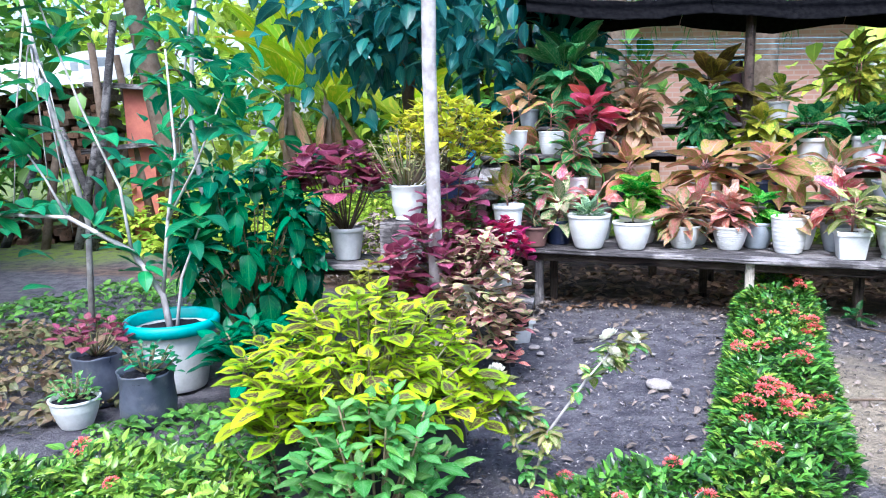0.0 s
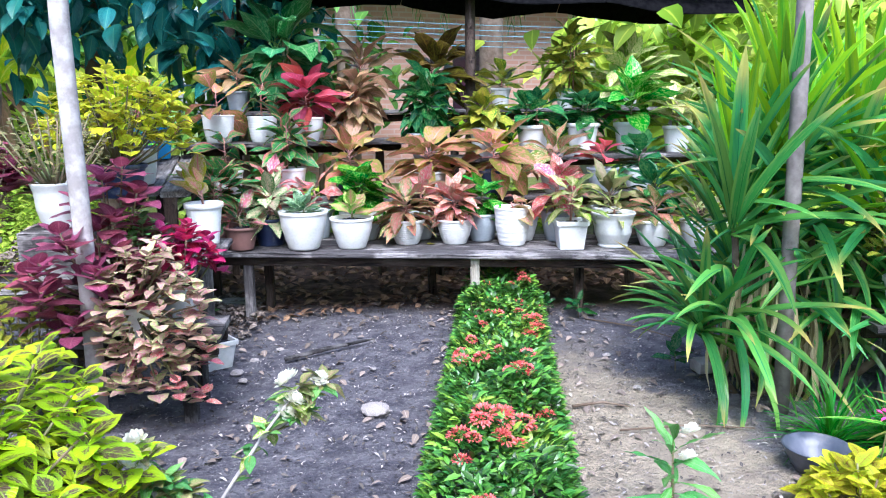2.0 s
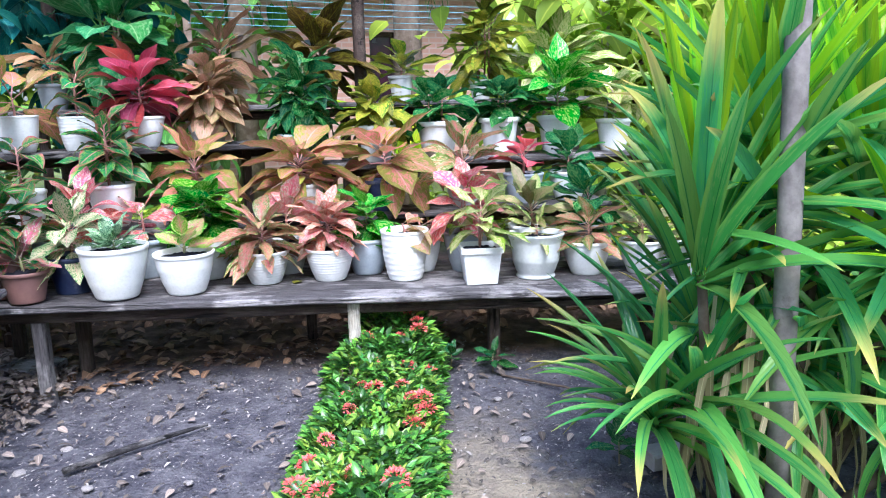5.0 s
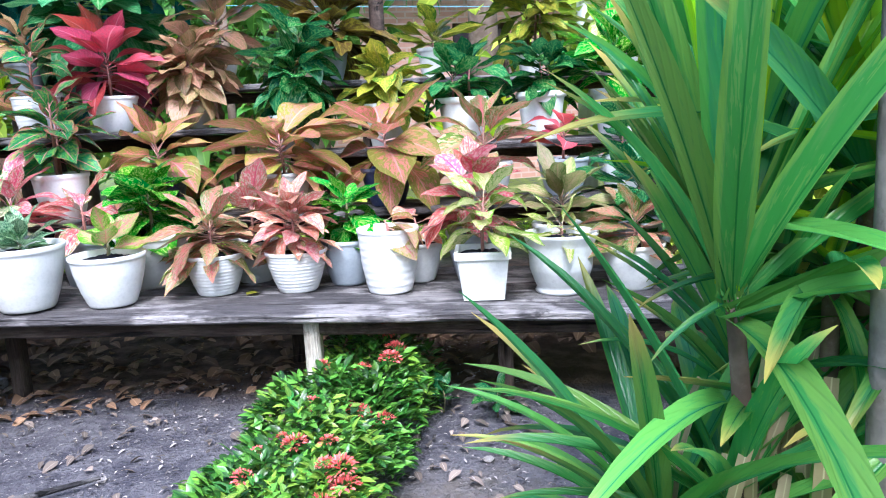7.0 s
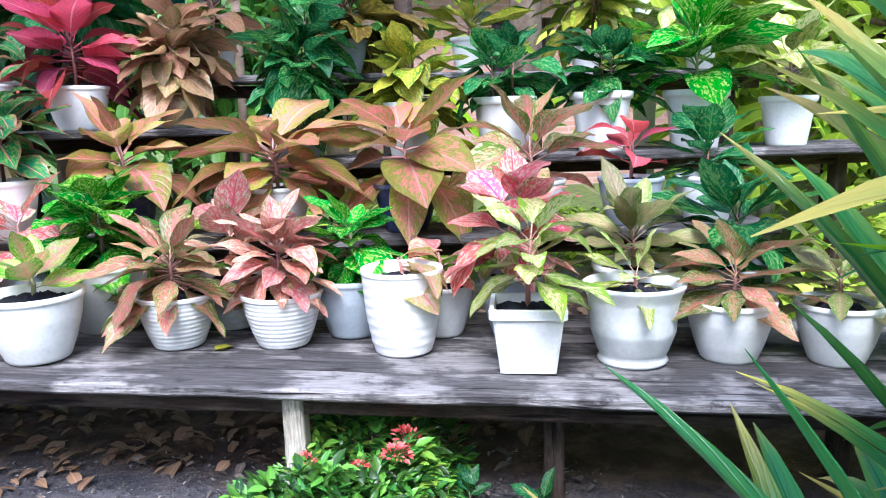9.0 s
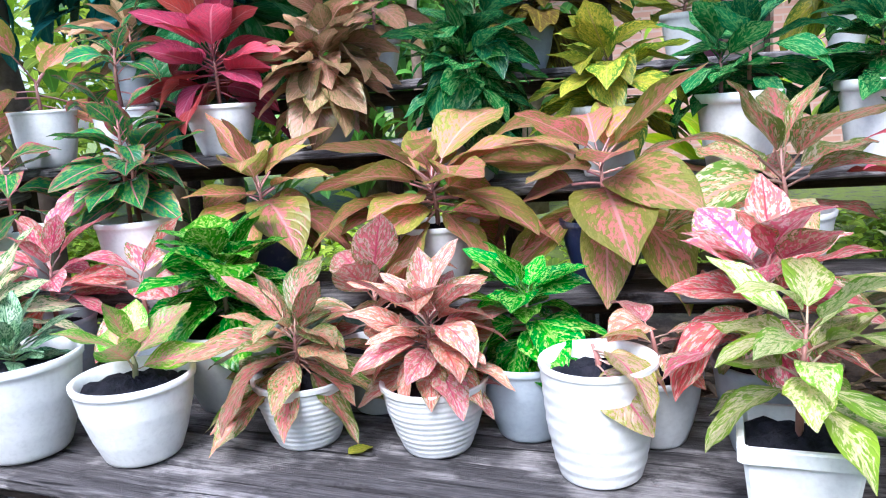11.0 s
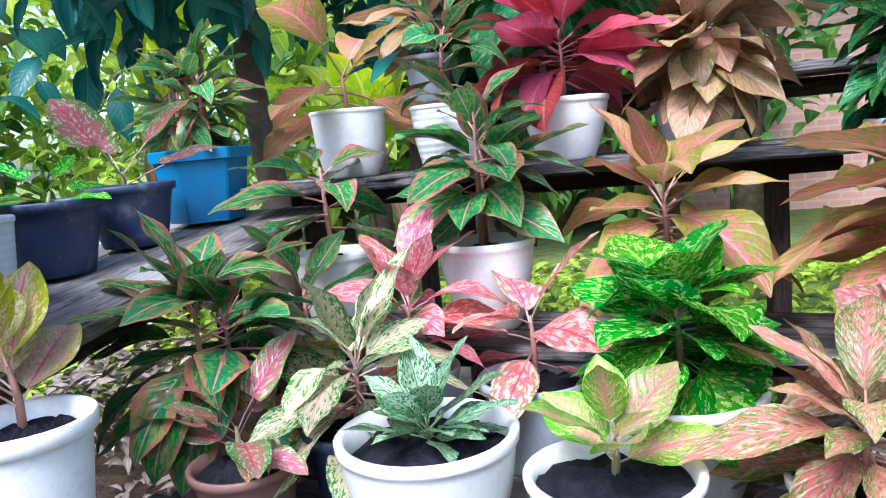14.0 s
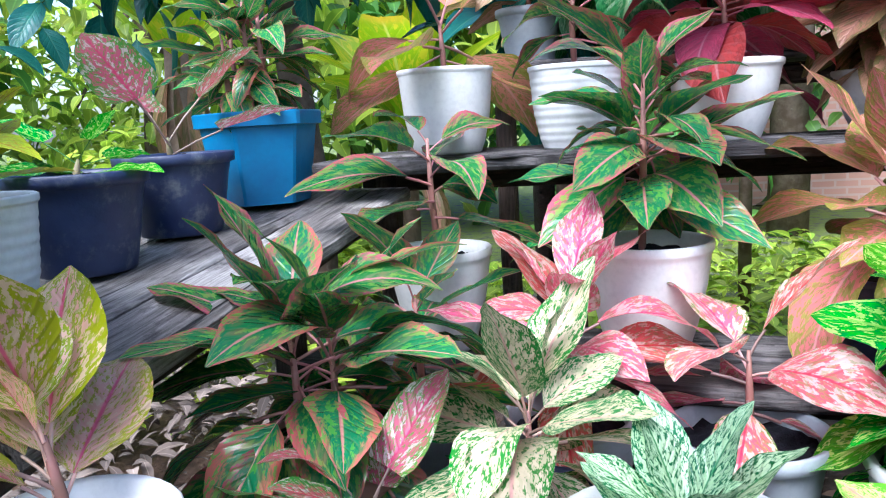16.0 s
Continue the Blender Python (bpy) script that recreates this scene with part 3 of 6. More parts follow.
def leaf_mesh(variety, kind, k, width, petiole, fold=0.25, arch=None, wave=0.03):
    """Leaf meshes are made once for each look, shape and one of three bends."""
    key = (variety, kind, k, width, petiole, fold, arch, wave)
    if key not in leaf_cache:
        bend = (0.15, 0.5, 0.95, 0.3, 0.7, 1.3)[k % 6] if arch is None else arch * (0.6, 1.0, 1.4)[k % 3]
        v, f, u = leaf_shape(kind, 10, petiole, bend, fold, width * (1.0, 0.9, 1.1)[(k + k // 3) % 3 if kind != "strap" else 0], wave, seed=k * 7 + 3)
        leaf_cache[key] = mesh(f"{variety}_{kind}_leaf", v, f, V[variety], u)
    return leaf_cache[key]


def cloud(name, template, places, mat, parent=None, label=""):
    """Many small leaves in one mesh. places: rows of x, y, z, azimuth, rise, roll, size (radians)."""
    v, f, u = template
    v, u = np.array([tuple(p) for p in v], float), np.array(u, float)
    P = np.asarray(places, float)
    n, m = len(P), len(v)
    ca, sa, ce, se, cr, sr = np.cos(P[:, 3]), np.sin(P[:, 3]), np.cos(P[:, 4]), np.sin(P[:, 4]), np.cos(P[:, 5]), np.sin(P[:, 5])
    X = np.broadcast_to(v[:, 0], (n, m))
    Y = cr[:, None] * v[:, 1] - sr[:, None] * v[:, 2]
    Z = sr[:, None] * v[:, 1] + cr[:, None] * v[:, 2]
    X2, Z2 = ce[:, None] * X - se[:, None] * Z, se[:, None] * X + ce[:, None] * Z
    X3, Y3 = ca[:, None] * X2 - sa[:, None] * Y, sa[:, None] * X2 + ca[:, None] * Y
    W = np.stack([X3, Y3, Z2], -1) * P[:, 6][:, None, None] + P[:, None, :3]
    quads = np.array([g if len(g) == 4 else (*g, g[-1]) for g in f])
    F = (quads[None] + (np.arange(n) * m)[:, None, None]).reshape(-1, 4)
    me = bpy.data.meshes.new(name)
    me.vertices.add(n * m)
    me.vertices.foreach_set("co", W.astype(np.float32).ravel())
    me.loops.add(F.size)
    me.loops.foreach_set("vertex_index", F.astype(np.int32).ravel())
    me.polygons.add(len(F))
    me.polygons.foreach_set("loop_start", np.arange(0, F.size, 4, dtype=np.int32))
    lay = me.uv_layers.new(name="UVMap")
    lay.data.foreach_set("uv", np.tile(u, (n, 1))[F.ravel()].astype(np.float32).ravel())
    me.materials.append(mat)
    me.update(calc_edges=True)
    me.polygons.foreach_set("use_smooth", np.ones(len(F), dtype=bool))
    return part(name, me, parent, label)


SMALL = leaf_shape("ovate", 3, 0.0, 0.5, 0.3, 0.42, 0.0, 1, True)
SLIM = leaf_shape("aglao", 4, 0.05, 0.9, 0.3, 0.34, 0.0, 2, True)
BROAD = leaf_shape("ovate", 4, 0.12, 0.8, 0.25, 0.55, 0.02, 3, True)
DROOPY = leaf_shape("aglao", 6, 0.10, 0.6, 0.25, 0.48, 0.02, 6)
BLADE = leaf_shape("strap", 5, 0.0, 0.9, 0.4, 0.06, 0.0, 4, True)

# ---- pots ----
POTS = {
    # outline (share of top radius, share of height), rings of ribs
    "bowl": [(0.60, 0.0), (0.64, 0.03), (0.78, 0.28), (0.92, 0.62), (0.985, 0.90), (1.02, 0.92), (1.03, 0.985), (1.0, 1.0)],
    "cone": [(0.68, 0.0), (0.70, 0.02), (0.80, 0.35), (0.90, 0.75), (0.94, 0.86), (1.02, 0.88), (1.03, 0.985), (1.0, 1.0)],
    "barrel": [(0.66, 0.0), (0.72, 0.02), (0.80, 0.15), (0.92, 0.45), (0.98, 0.8), (1.0, 0.93), (1.03, 0.95), (1.03, 0.99), (1.0, 1.0)],
    "vase": [(0.68, 0.0), (0.72, 0.03), (0.66, 0.09), (0.72, 0.16), (0.86, 0.40), (0.88, 0.62), (0.92, 0.80), (1.02, 0.94), (1.05, 0.98), (1.0, 1.0)],
}
pot_cache = {}


def pot_mesh(kind, r, h, colour, ribs=0):
    key = (kind, round(r, 3), round(h, 3), colour, ribs)
    if key in pot_cache:
        return pot_cache[key]
    base = POTS[kind]
    prof = []
    steps = 64 if ribs else 14
    zs = sorted({p[1] for p in base} | {i / steps for i in range(steps + 1)})
    for z in zs:
        for (r0, z0), (r1, z1) in zip(base, base[1:]):
            if z0 <= z <= z1 + 1e-9:
                rr = r0 + (r1 - r0) * ((z - z0) / max(1e-6, z1 - z0))
                break
        if ribs and 0.08 < z < 0.86:
            rr += 0.0055 * math.sin(2 * math.pi * z * ribs * 1.7)
        prof.append((rr * r, z * h))
    prof += [(0.93 * r, 0.985 * h), (0.90 * r, 0.80 * h)]
    v, f = lathe(prof, 32)
    pot_cache[key] = mesh(f"{colour}_{kind}_pot", v, f, M[colour])
    return pot_cache[key]


def square_pot_mesh(r, h, colour, taper=0.78, sides=4, lip=0.012):
    """A four- or six-sided tapered pot with a lip and a hollow inside."""
    verts, faces = [], []
    def ring(rr, z):
        b = len(verts)
        for k in range(sides):
            a0 = 2 * math.pi * (k + 0.5) / sides
            a1 = 2 * math.pi * (k + 1.5) / sides
            p0, p1 = Vector((math.cos(a0), math.sin(a0), 0)), Vector((math.cos(a1), math.sin(a1), 0))
            for t in (0.04, 0.5, 0.96):
                p = p0.lerp(p1, t) * rr / math.cos(math.pi / sides)
                verts.append((p.x, p.y, z))
        return b
    rows = [(taper, 0), (taper * 1.0, 0.02), (taper + (1 - taper) * 0.84, 0.84), (1.06, 0.85), (1.07, 0.985), (1.04, 1.0), (0.94, 1.0), (0.9, 0.78)]
    n = 3 * sides
    for rr, z in rows:
        ring(rr * r, z * h)
    for i in range(len(rows) - 1):
        for k in range(n):
            k2 = (k + 1) % n
            faces.append((i * n + k, i * n + k2, (i + 1) * n + k2, (i + 1) * n + k))
    faces.append(tuple(range(n))[::-1])
    return mesh(f"{colour}_square_pot", verts, faces, M[colour], smooth=False)


def soil_mesh(r, z, square=False):
    q = random.Random(int(r * 1e4))
    verts, faces, n = [(0, 0, z + 0.018)], [], 30
    for ring in range(1, 10):
        for k in range(n):
            a = 2 * math.pi * k / n
            g = ring / 9
            s = r * g / (max(abs(math.cos(a)), abs(math.sin(a))) if square else 1.0)
            verts.append((s * math.cos(a), s * math.sin(a), z + 0.018 * (1 - g) + q.uniform(-0.008, 0.008)))
    for k in range(n):
        faces.append((0, 1 + k, 1 + (k + 1) % n))
    for ring in range(8):
        for k in range(n):
            a, b = 1 + ring * n + k, 1 + ring * n + (k + 1) % n
            faces.append((a, a + n, b + n, b))
    return mesh("soil", verts, faces, M["soil"])


def potted(label, x, y, z, pot, category="potted plant", group="", rz=0.0, name="potted_plant", body_label=""):
    """The pot with its soil. pot: kind, radius, height, colour, ribs. Returns the thing and the soil's height."""
    kind, r, h, colour, ribs = pot
    e = thing(name, label, category, x, y, z, rz, group)
    if kind in ("square", "hex"):
        part("pot", square_pot_mesh(r, h, colour, sides=4 if kind == "square" else 6), e, body_label)
        part("soil", soil_mesh(r * 0.93, h * 0.84, kind == "square"), e)
    else:
        part("pot", pot_mesh(kind, r, h, colour, ribs), e, body_label)
        part("soil", soil_mesh(r * 0.89, h * 0.84), e)
    return e, h * 0.84


def rosette(e, z0, variety, n, size, rise=0.12, spread=(-5, 75), width=0.42, petiole=0.3, kind="aglao", stems=1, lean=(0, 0), seed=0, stem_mat="red_stem", stem_r=0.0065, turn=0.0, arch=None, fold=0.22, fan=None):
    """Leaves on stalks round one or more short stems, the old ones low and spreading, the young ones upright."""
    q = random.Random(seed * 13 + n)
    for s in range(stems):
        off = Vector((0, 0, 0)) if stems == 1 else Vector((q.uniform(-0.05, 0.05), q.uniform(-0.05, 0.05), 0))
        hgt = rise * (1.0 if s == 0 else q.uniform(0.55, 0.95))
        top = off + Vector((lean[0] + q.uniform(-0.01, 0.01), lean[1] + q.uniform(-0.01, 0.01), hgt + 0.01))
        pts = [off + Vector((0, 0, z0 - 0.02)), off.lerp(top, 0.5) + Vector((q.uniform(-0.006, 0.006), q.uniform(-0.006, 0.006), z0)), top + Vector((0, 0, z0))]
        part("stem", mesh("stem", *tube(pts, [stem_r, stem_r * 0.9, stem_r * 0.4], 7), M[stem_mat]), e)
        m = max(3, n // stems)
        for i in range(m):
            f = (i + 0.5) / m
            az = turn + i * 2.3999 + q.uniform(-0.5, 0.5) + s * 1.1
            if fan:
                az = radians(fan[0] + fan[1] * (((i * 0.618) % 1.0) - 0.5))
            el = radians(spread[0] + (spread[1] - 8 - spread[0]) * f ** 1.45 + q.uniform(-17, 14))
            at = off.lerp(top, 0.35 + 0.65 * f) + Vector((0, 0, z0))
            el = max(el, -math.atan2(at.z - z0 + 0.005, 0.105))
            sc = size * (0.82 + 0.3 * math.sin(math.pi * (0.25 + 0.6 * f))) * q.uniform(0.72, 1.15)
            me = leaf_mesh(variety, kind, q.choice((0, 3)) if at.z - z0 < 0.07 else q.randrange(6), width, petiole, fold, arch, 0.05)
            mat = Matrix.Translation(at) @ Matrix.Rotation(az, 4, "Z") @ Matrix.Rotation(-el, 4, "Y") @ Matrix.Rotation(q.uniform(-0.5, 0.5), 4, "X") @ Matrix.Scale(sc, 4)
            part("leaf", me, e, m=mat)


def bush(e, centre, radii, shoots, per, size, variety, kind="ovate", width=0.62, seed=0, floor=-0.2, fill=0, stem_mat="stem", base=None, droop=(5, 50)):
    """A dome of shoots, each a whorl of leaves, on thin stems from the middle; fill: leaves inside, in one mesh."""
    q = random.Random(seed)
    c, base = Vector(centre), Vector(base or (centre[0], centre[1], centre[2] - radii[2]))
    pieces = []
    for s in range(shoots):
        u = floor + (1 - floor) * (s + 0.5) / shoots
        a = s * 2.3999 + q.uniform(-0.2, 0.2)
        w = math.sqrt(max(0.0, 1 - u * u))
        k = q.uniform(0.82, 1.1)
        tip = c + Vector((radii[0] * w * math.cos(a), radii[1] * w * math.sin(a), radii[2] * u)) * k
        pieces.append(tube([base, base.lerp(tip, 0.6) + Vector((0, 0, -0.02)), tip], [0.006, 0.004, 0.003], 5))
        for i in range(per):
            az = a + i * 2.3999 + q.uniform(-0.3, 0.3)
            el = radians(droop[0] + (droop[1] - droop[0]) * i / max(1, per - 1) + q.uniform(-12, 12))
            sc = size * (1.1 - 0.5 * i / per) * q.uniform(0.8, 1.2)
            at = tip - Vector((0, 0, 0.05 * (1 - i / per)))
            me = leaf_mesh(variety, kind, q.randrange(3), width * 1.3, 0.12, 0.12, 0.4)
            part("leaf", me, e, m=Matrix.Translation(at) @ Matrix.Rotation(az, 4, "Z") @ Matrix.Rotation(-el, 4, "Y") @ Matrix.Scale(sc, 4))
    tagged(part("stalk_tangle", mesh("stalks", *merged(*pieces), M[stem_mat]), e), kind="stuff")
    if fill:
        rows = []
        for _ in range(fill):
            d = Vector((q.gauss(0, 1), q.gauss(0, 1), q.gauss(0, 0.8))).normalized() * q.uniform(0.45, 0.95)
            if d.z < floor:
                d.z = floor * q.random()
            p = c + Vector((d.x * radii[0], d.y * radii[1], d.z * radii[2]))
            rows.append((p.x, p.y, p.z, math.atan2(d.y, d.x) + q.uniform(-0.9, 0.9), q.uniform(-0.3, 0.8), q.uniform(-0.5, 0.5), size * q.uniform(0.6, 1.0)))
        tagged(cloud("inner_foliage", BROAD, rows, V[variety], e), kind="stuff")

# ---- ground ----
def ground_sheet():
    def axis(lo, hi, step, far):
        near = list(np.arange(lo, hi + 1e-6, step))
        out, d = [], step
        while d < far:
            d *= 1.6
            out.append(d)
        return [lo - d for d in reversed(out)] + near + [hi + d for d in out]
    xs, ys = axis(-2.6, 3.8, 0.06, 120), axis(-1.2, 6.4, 0.06, 160)
    verts = []
    for y in ys:
        for x in xs:
            h = 0.0
            if -4 < x < 6 and -3 < y < 9:
                h = 0.016 * noise.noise((x * 2.1, y * 2.1, 0.3)) + 0.008 * noise.noise((x * 8, y * 8, 1.7)) - 0.004
            verts.append((x, y, h))
    n = len(xs)
    faces = [(j * n + i, j * n + i + 1, (j + 1) * n + i + 1, (j + 1) * n + i) for j in range(len(ys) - 1) for i in range(n - 1)]
    g = part("ground", mesh("ground", verts, faces, M["ground"]))
    return tagged(g, "dark damp garden soil with a pale sandy path", "ground", kind="structure")


ground = ground_sheet()


def strew(name, label, category, count, region, size, mat, template, seed, flat=0.15):
    q = random.Random(seed)
    rows = []
    while len(rows) < count:
        x, y = q.uniform(region[0], region[1]), q.uniform(region[2], region[3])
        rows.append((x, y, 0.012 + 0.016 * noise.noise((x * 2.1, y * 2.1, 0.3)), q.uniform(0, 6.28), q.uniform(-flat, flat), q.uniform(-0.4, 0.4), q.uniform(*size)))
    ob = cloud(name, template, rows, mat)
    return tagged(ob, label, category, kind="stuff")


strew("leaf_litter", "brown dead leaves littering the soil below the benches", "leaf litter", 1100, (0.2, 3.4, 4.15, 5.6), (0.03, 0.11), M["dry_leaf"], BROAD, 5, 0.25)
strew("fallen_leaves", "scattered dry leaves and scraps on bare soil", "dead leaves", 750, (-0.3, 2.4, 1.6, 4.3), (0.012, 0.055), M["scrap"], BROAD, 6)

strew("soil_crumbs", "dark crumbs and bits of bark on bare soil", "soil crumbs", 2600, (-0.3, 2.5, 1.5, 4.4), (0.008, 0.03), M["mulch"], SMALL, 7, 0.5)


def pebble(r, seed, squash=0.5):
    q = random.Random(seed)
    bm = bmesh.new()
    bmesh.ops.create_icosphere(bm, subdivisions=2, radius=r)
    o = Vector((q.uniform(0, 50), q.uniform(0, 50), 0))
    for v in bm.verts:
        v.co *= 1 + 0.35 * noise.noise(v.co / r * 1.1 + o)
        v.co.z *= squash
    me = bpy.data.meshes.new("stone")
    bm.to_mesh(me)
    bm.free()
    me.materials.append(M["stone"])
    return me


stone_meshes = [pebble(1.0, k, 0.45) for k in range(4)]
for x, y, s in ((0.79, 2.72, 0.055), (0.42, 3.5, 0.022), (0.33, 3.35, 0.03), (0.2, 3.75, 0.02), (0.62, 3.3, 0.018), (0.35, 3.25, 0.02), (0.9, 3.2, 0.016), (0.5, 2.95, 0.024), (1.0, 3.6, 0.014), (1.95, 3.0, 0.02), (2.03, 3.35, 0.016), (1.85, 2.6, 0.018), (0.55, 3.62, 0.02), (0.1, 3.2, 0.024)):
    part_ob = part("stone", stone_meshes[int(s * 1000) % 4], m=pose(x, y, s * 0.25, 0, 0, x * 400) @ Matrix.Scale(s, 4))
    tagged(part_ob, "pale rough stone lying on the soil" if s > 0.04 else "small pale pebble on dark soil", "stone", "stones on the soil")
sq = random.Random(3)
specks = []
for _ in range(3400):
    x, y = sq.uniform(-0.3, 2.4), sq.uniform(1.6, 4.4)
    specks.append((x, y, 0.008, sq.uniform(0, 6.28), sq.uniform(-0.2, 0.2), 0, sq.uniform(0.005, 0.016) if sq.random() < 0.9 else sq.uniform(0.016, 0.03)))
tagged(cloud("grit", SMALL, specks, M["stone"]), "pale grit and small scraps on the soil", "grit", kind="stuff")


def stick(points, r, label, mat="bark"):
    tagged(part("twig", mesh("twig", *tube(points, [r] * (len(points) - 1) + [r * 0.5], 6), M[mat])), label, "twig")


stick([(0.55, 3.42, 0.02), (0.75, 3.5, 0.022), (1.0, 3.58, 0.02)], 0.012, "flat grey stick lying on the soil", "wood")
stick([(1.55, 2.25, 0.012), (1.8, 2.2, 0.014), (2.0, 2.1, 0.012)], 0.004, "thin dry twig on the path")
stick([(1.5, 2.5, 0.012), (1.62, 2.48, 0.02), (1.7, 2.42, 0.012)], 0.006, "thin dry twig on the path")
stick([(2.15, 3.55, 0.012), (2.3, 3.3, 0.02), (2.38, 3.1, 0.012)], 0.005, "bent dry twig beside the hedge")
brick_piece = part("brick", mesh("brick", *board(0.21, 0.09, 0.05, 0.003, 4), M["stone"], smooth=False), m=pose(2.29, 2.66, 0.055, 0, 0, -8))
tagged(brick_piece, "pale worn brick lying on the soil", "brick")

# ---- benches ----
def bench(name, label, a, b, z, boards, legs=(), slope=0.0, thick=0.028, mat="wood", leg_mat="dark_wood", leg_size=0.06):
    """Boards laid side by side from a to b (plan), on square legs. boards: (offset across, width) rows; legs: (along, across, material) rows."""
    a, b = Vector((*a, 0)), Vector((*b, 0))
    d = b - a
    L, rz = d.length, math.degrees(math.atan2(d.y, d.x))
    e = thing(name, label, "plant bench", *((a + b) / 2).xy, 0.0, rz)
    for k, (off, w) in enumerate(boards):
        me = mesh("board", *board(L - 0.03 * (k % 2), w, thick, 0.005, k + int(L * 10), 0.0), M[mat], smooth=False)
        part("board", me, e, m=pose(0.012 * (k % 3), off, z + 0.003 * (k % 2), 0, slope, 0))
    for al, ac, lm in legs:
        zz = z - thick - 0.004 - al * math.tan(radians(slope))
        q = part("leg", mesh("leg", *board(zz + 0.02, leg_size, leg_size * 0.8, 0.003, int(al * 50) + 7), M[lm], smooth=False), e)
        q.matrix_basis = pose(al - leg_size * 0.4, ac, (zz - 0.02) / 2, 0, 90, 0)
    for ac in sorted({l[1] for l in legs}):
        part("rail", mesh("rail", *board(L * 0.96, 0.04, 0.05, 0.003, 9), M["dark_wood"], smooth=False), e, m=pose(0, ac, z - thick - 0.003, 0, slope, 0))
    return e


bench("plant_bench", "low weathered grey plank bench crowded with potted plants", (0.21, 4.329), (3.25, 3.42), 0.372,
      [(-0.13, 0.13), (0.005, 0.13), (0.14, 0.13), (0.28, 0.14), (0.42, 0.13)], [(-0.04, -0.12, "pale_wood"), (-1.19, 0.2, "dark_wood"), (0.56, 0.05, "dark_wood"), (1.31, 0.2, "dark_wood"), (-1.24, -0.1, "wood")], slope=1.5)
T2 = 0.60
bench("plant_bench", "narrow weathered bench tier behind the low one", (0.2, 4.74), (3.1, 4.22), T2, [(-0.07, 0.13), (0.075, 0.14)], [(-1.3, 0.0, "dark_wood"), (0.0, 0.0, "dark_wood"), (1.3, 0.0, "dark_wood")])
T3 = 0.93
bench("plant_bench", "high dark weathered plank bench with white pots", (0.16, 4.95), (1.62, 4.99), T3, [(-0.09, 0.15), (0.07, 0.15), (0.22, 0.13)], [(-0.6, 0.1, "dark_wood"), (0.6, 0.1, "dark_wood")])
T3R = 0.81
bench("plant_bench", "weathered plank bench with a row of white pots", (1.66, 4.83), (3.9, 4.55), T3R, [(-0.09, 0.15), (0.07, 0.15), (0.22, 0.13)], [(-0.95, 0.1, "dark_wood"), (0.2, 0.1, "dark_wood"), (1.0, 0.1, "dark_wood")])
T4 = 1.12
bench("plant_bench", "rear top tier of grey boards under the shade net", (0.35, 5.32), (3.9, 5.3), T4, [(-0.08, 0.15), (0.08, 0.15)], [(-1.6, 0.05, "dark_wood"), (0.0, 0.05, "dark_wood"), (1.6, 0.05, "dark_wood")])
TL = 0.804
bench("plant_bench", "side bench of cracked grey planks with dark pots", (-0.055, 3.96), (0.06, 5.0), TL,
      [(-0.185, 0.14), (-0.02, 0.17), (0.16, 0.17)], [(-0.47, -0.16, "dark_wood"), (0.45, 0.0, "dark_wood")], slope=-6.5, mat="pale_boards")
bench("plant_bench", "small low plank stool with coleus pots", (-0.25, 3.12), (0.28, 3.0), 0.32, [(-0.08, 0.15), (0.08, 0.15)], [(-0.2, -0.1, "wood"), (0.2, -0.1, "wood"), (-0.2, 0.1, "wood"), (0.2, 0.1, "wood")])
bench("plant_bench", "grey side bench beside the lower plank bench", (0.17, 3.56), (0.265, 4.06), 0.488, [(-0.065, 0.12), (0.065, 0.12)], [(-0.2, 0.0, "wood"), (0.2, 0.0, "wood")])
bench("plant_bench", "dark wooden bench carrying flower pots beside the trunk", (-0.85, 3.52), (-0.12, 3.36), 0.47, [(-0.08, 0.15), (0.08, 0.15)], [(-0.3, 0.0, "dark_wood"), (0.3, 0.0, "dark_wood")])
bench("plant_bench", "grey bench with white pots beside the pandan", (2.45, 2.12), (3.5, 1.65), 0.37, [(-0.08, 0.15), (0.08, 0.15)], [(-0.4, 0.0, "wood"), (0.4, 0.0, "wood")])
block = part("stool", mesh("stool", *board(0.24, 0.22, 0.2, 0.003, 2), M["wood"], smooth=False), m=pose(-0.3, 3.36, 0.68, 0, 0, -10))
tagged(block, "rough wooden block under the patterned pot", "block")

# ---- posts and shade ----
def post(name, label, pts, r, mat, seg=10):
    return tagged(part(name, mesh(name, *tube(pts, [r] * len(pts), seg), M[mat])), label, "post")


post("trunk_post", "slender pale lichened tree trunk used as a post", [(-0.17, 2.9, -0.05), (-0.165, 2.9, 0.7), (-0.175, 2.91, 1.4), (-0.16, 2.92, 2.3), (-0.15, 2.9, 3.2)], 0.031, "pale_bark", 14)
post("post", "rough pale wooden post among pandan leaves", [(2.205, 2.20, -0.05), (2.20, 2.21, 0.7), (2.22, 2.24, 1.3), (2.23, 2.26, 2.4)], 0.028, "post_bark", 12)
post("post", "dark square post carrying the shade net", [(2.12, 5.15, -0.05), (2.12, 5.15, 2.15)], 0.035, "dark_wood", 4)
post("post", "thin pale post behind the benches", [(4.5, 6.2, -0.05), (4.52, 6.2, 2.6)], 0.045, "pale_bark", 8)
post("post", "white painted post behind the benches", [(3.89, 6.6, -0.05), (3.89, 6.6, 2.6)], 0.07, "aged_white", 10)
post("post", "dark post carrying the shade net", [(0.55, 5.7, -0.05), (0.55, 5.7, 2.15)], 0.035, "dark_wood", 4)

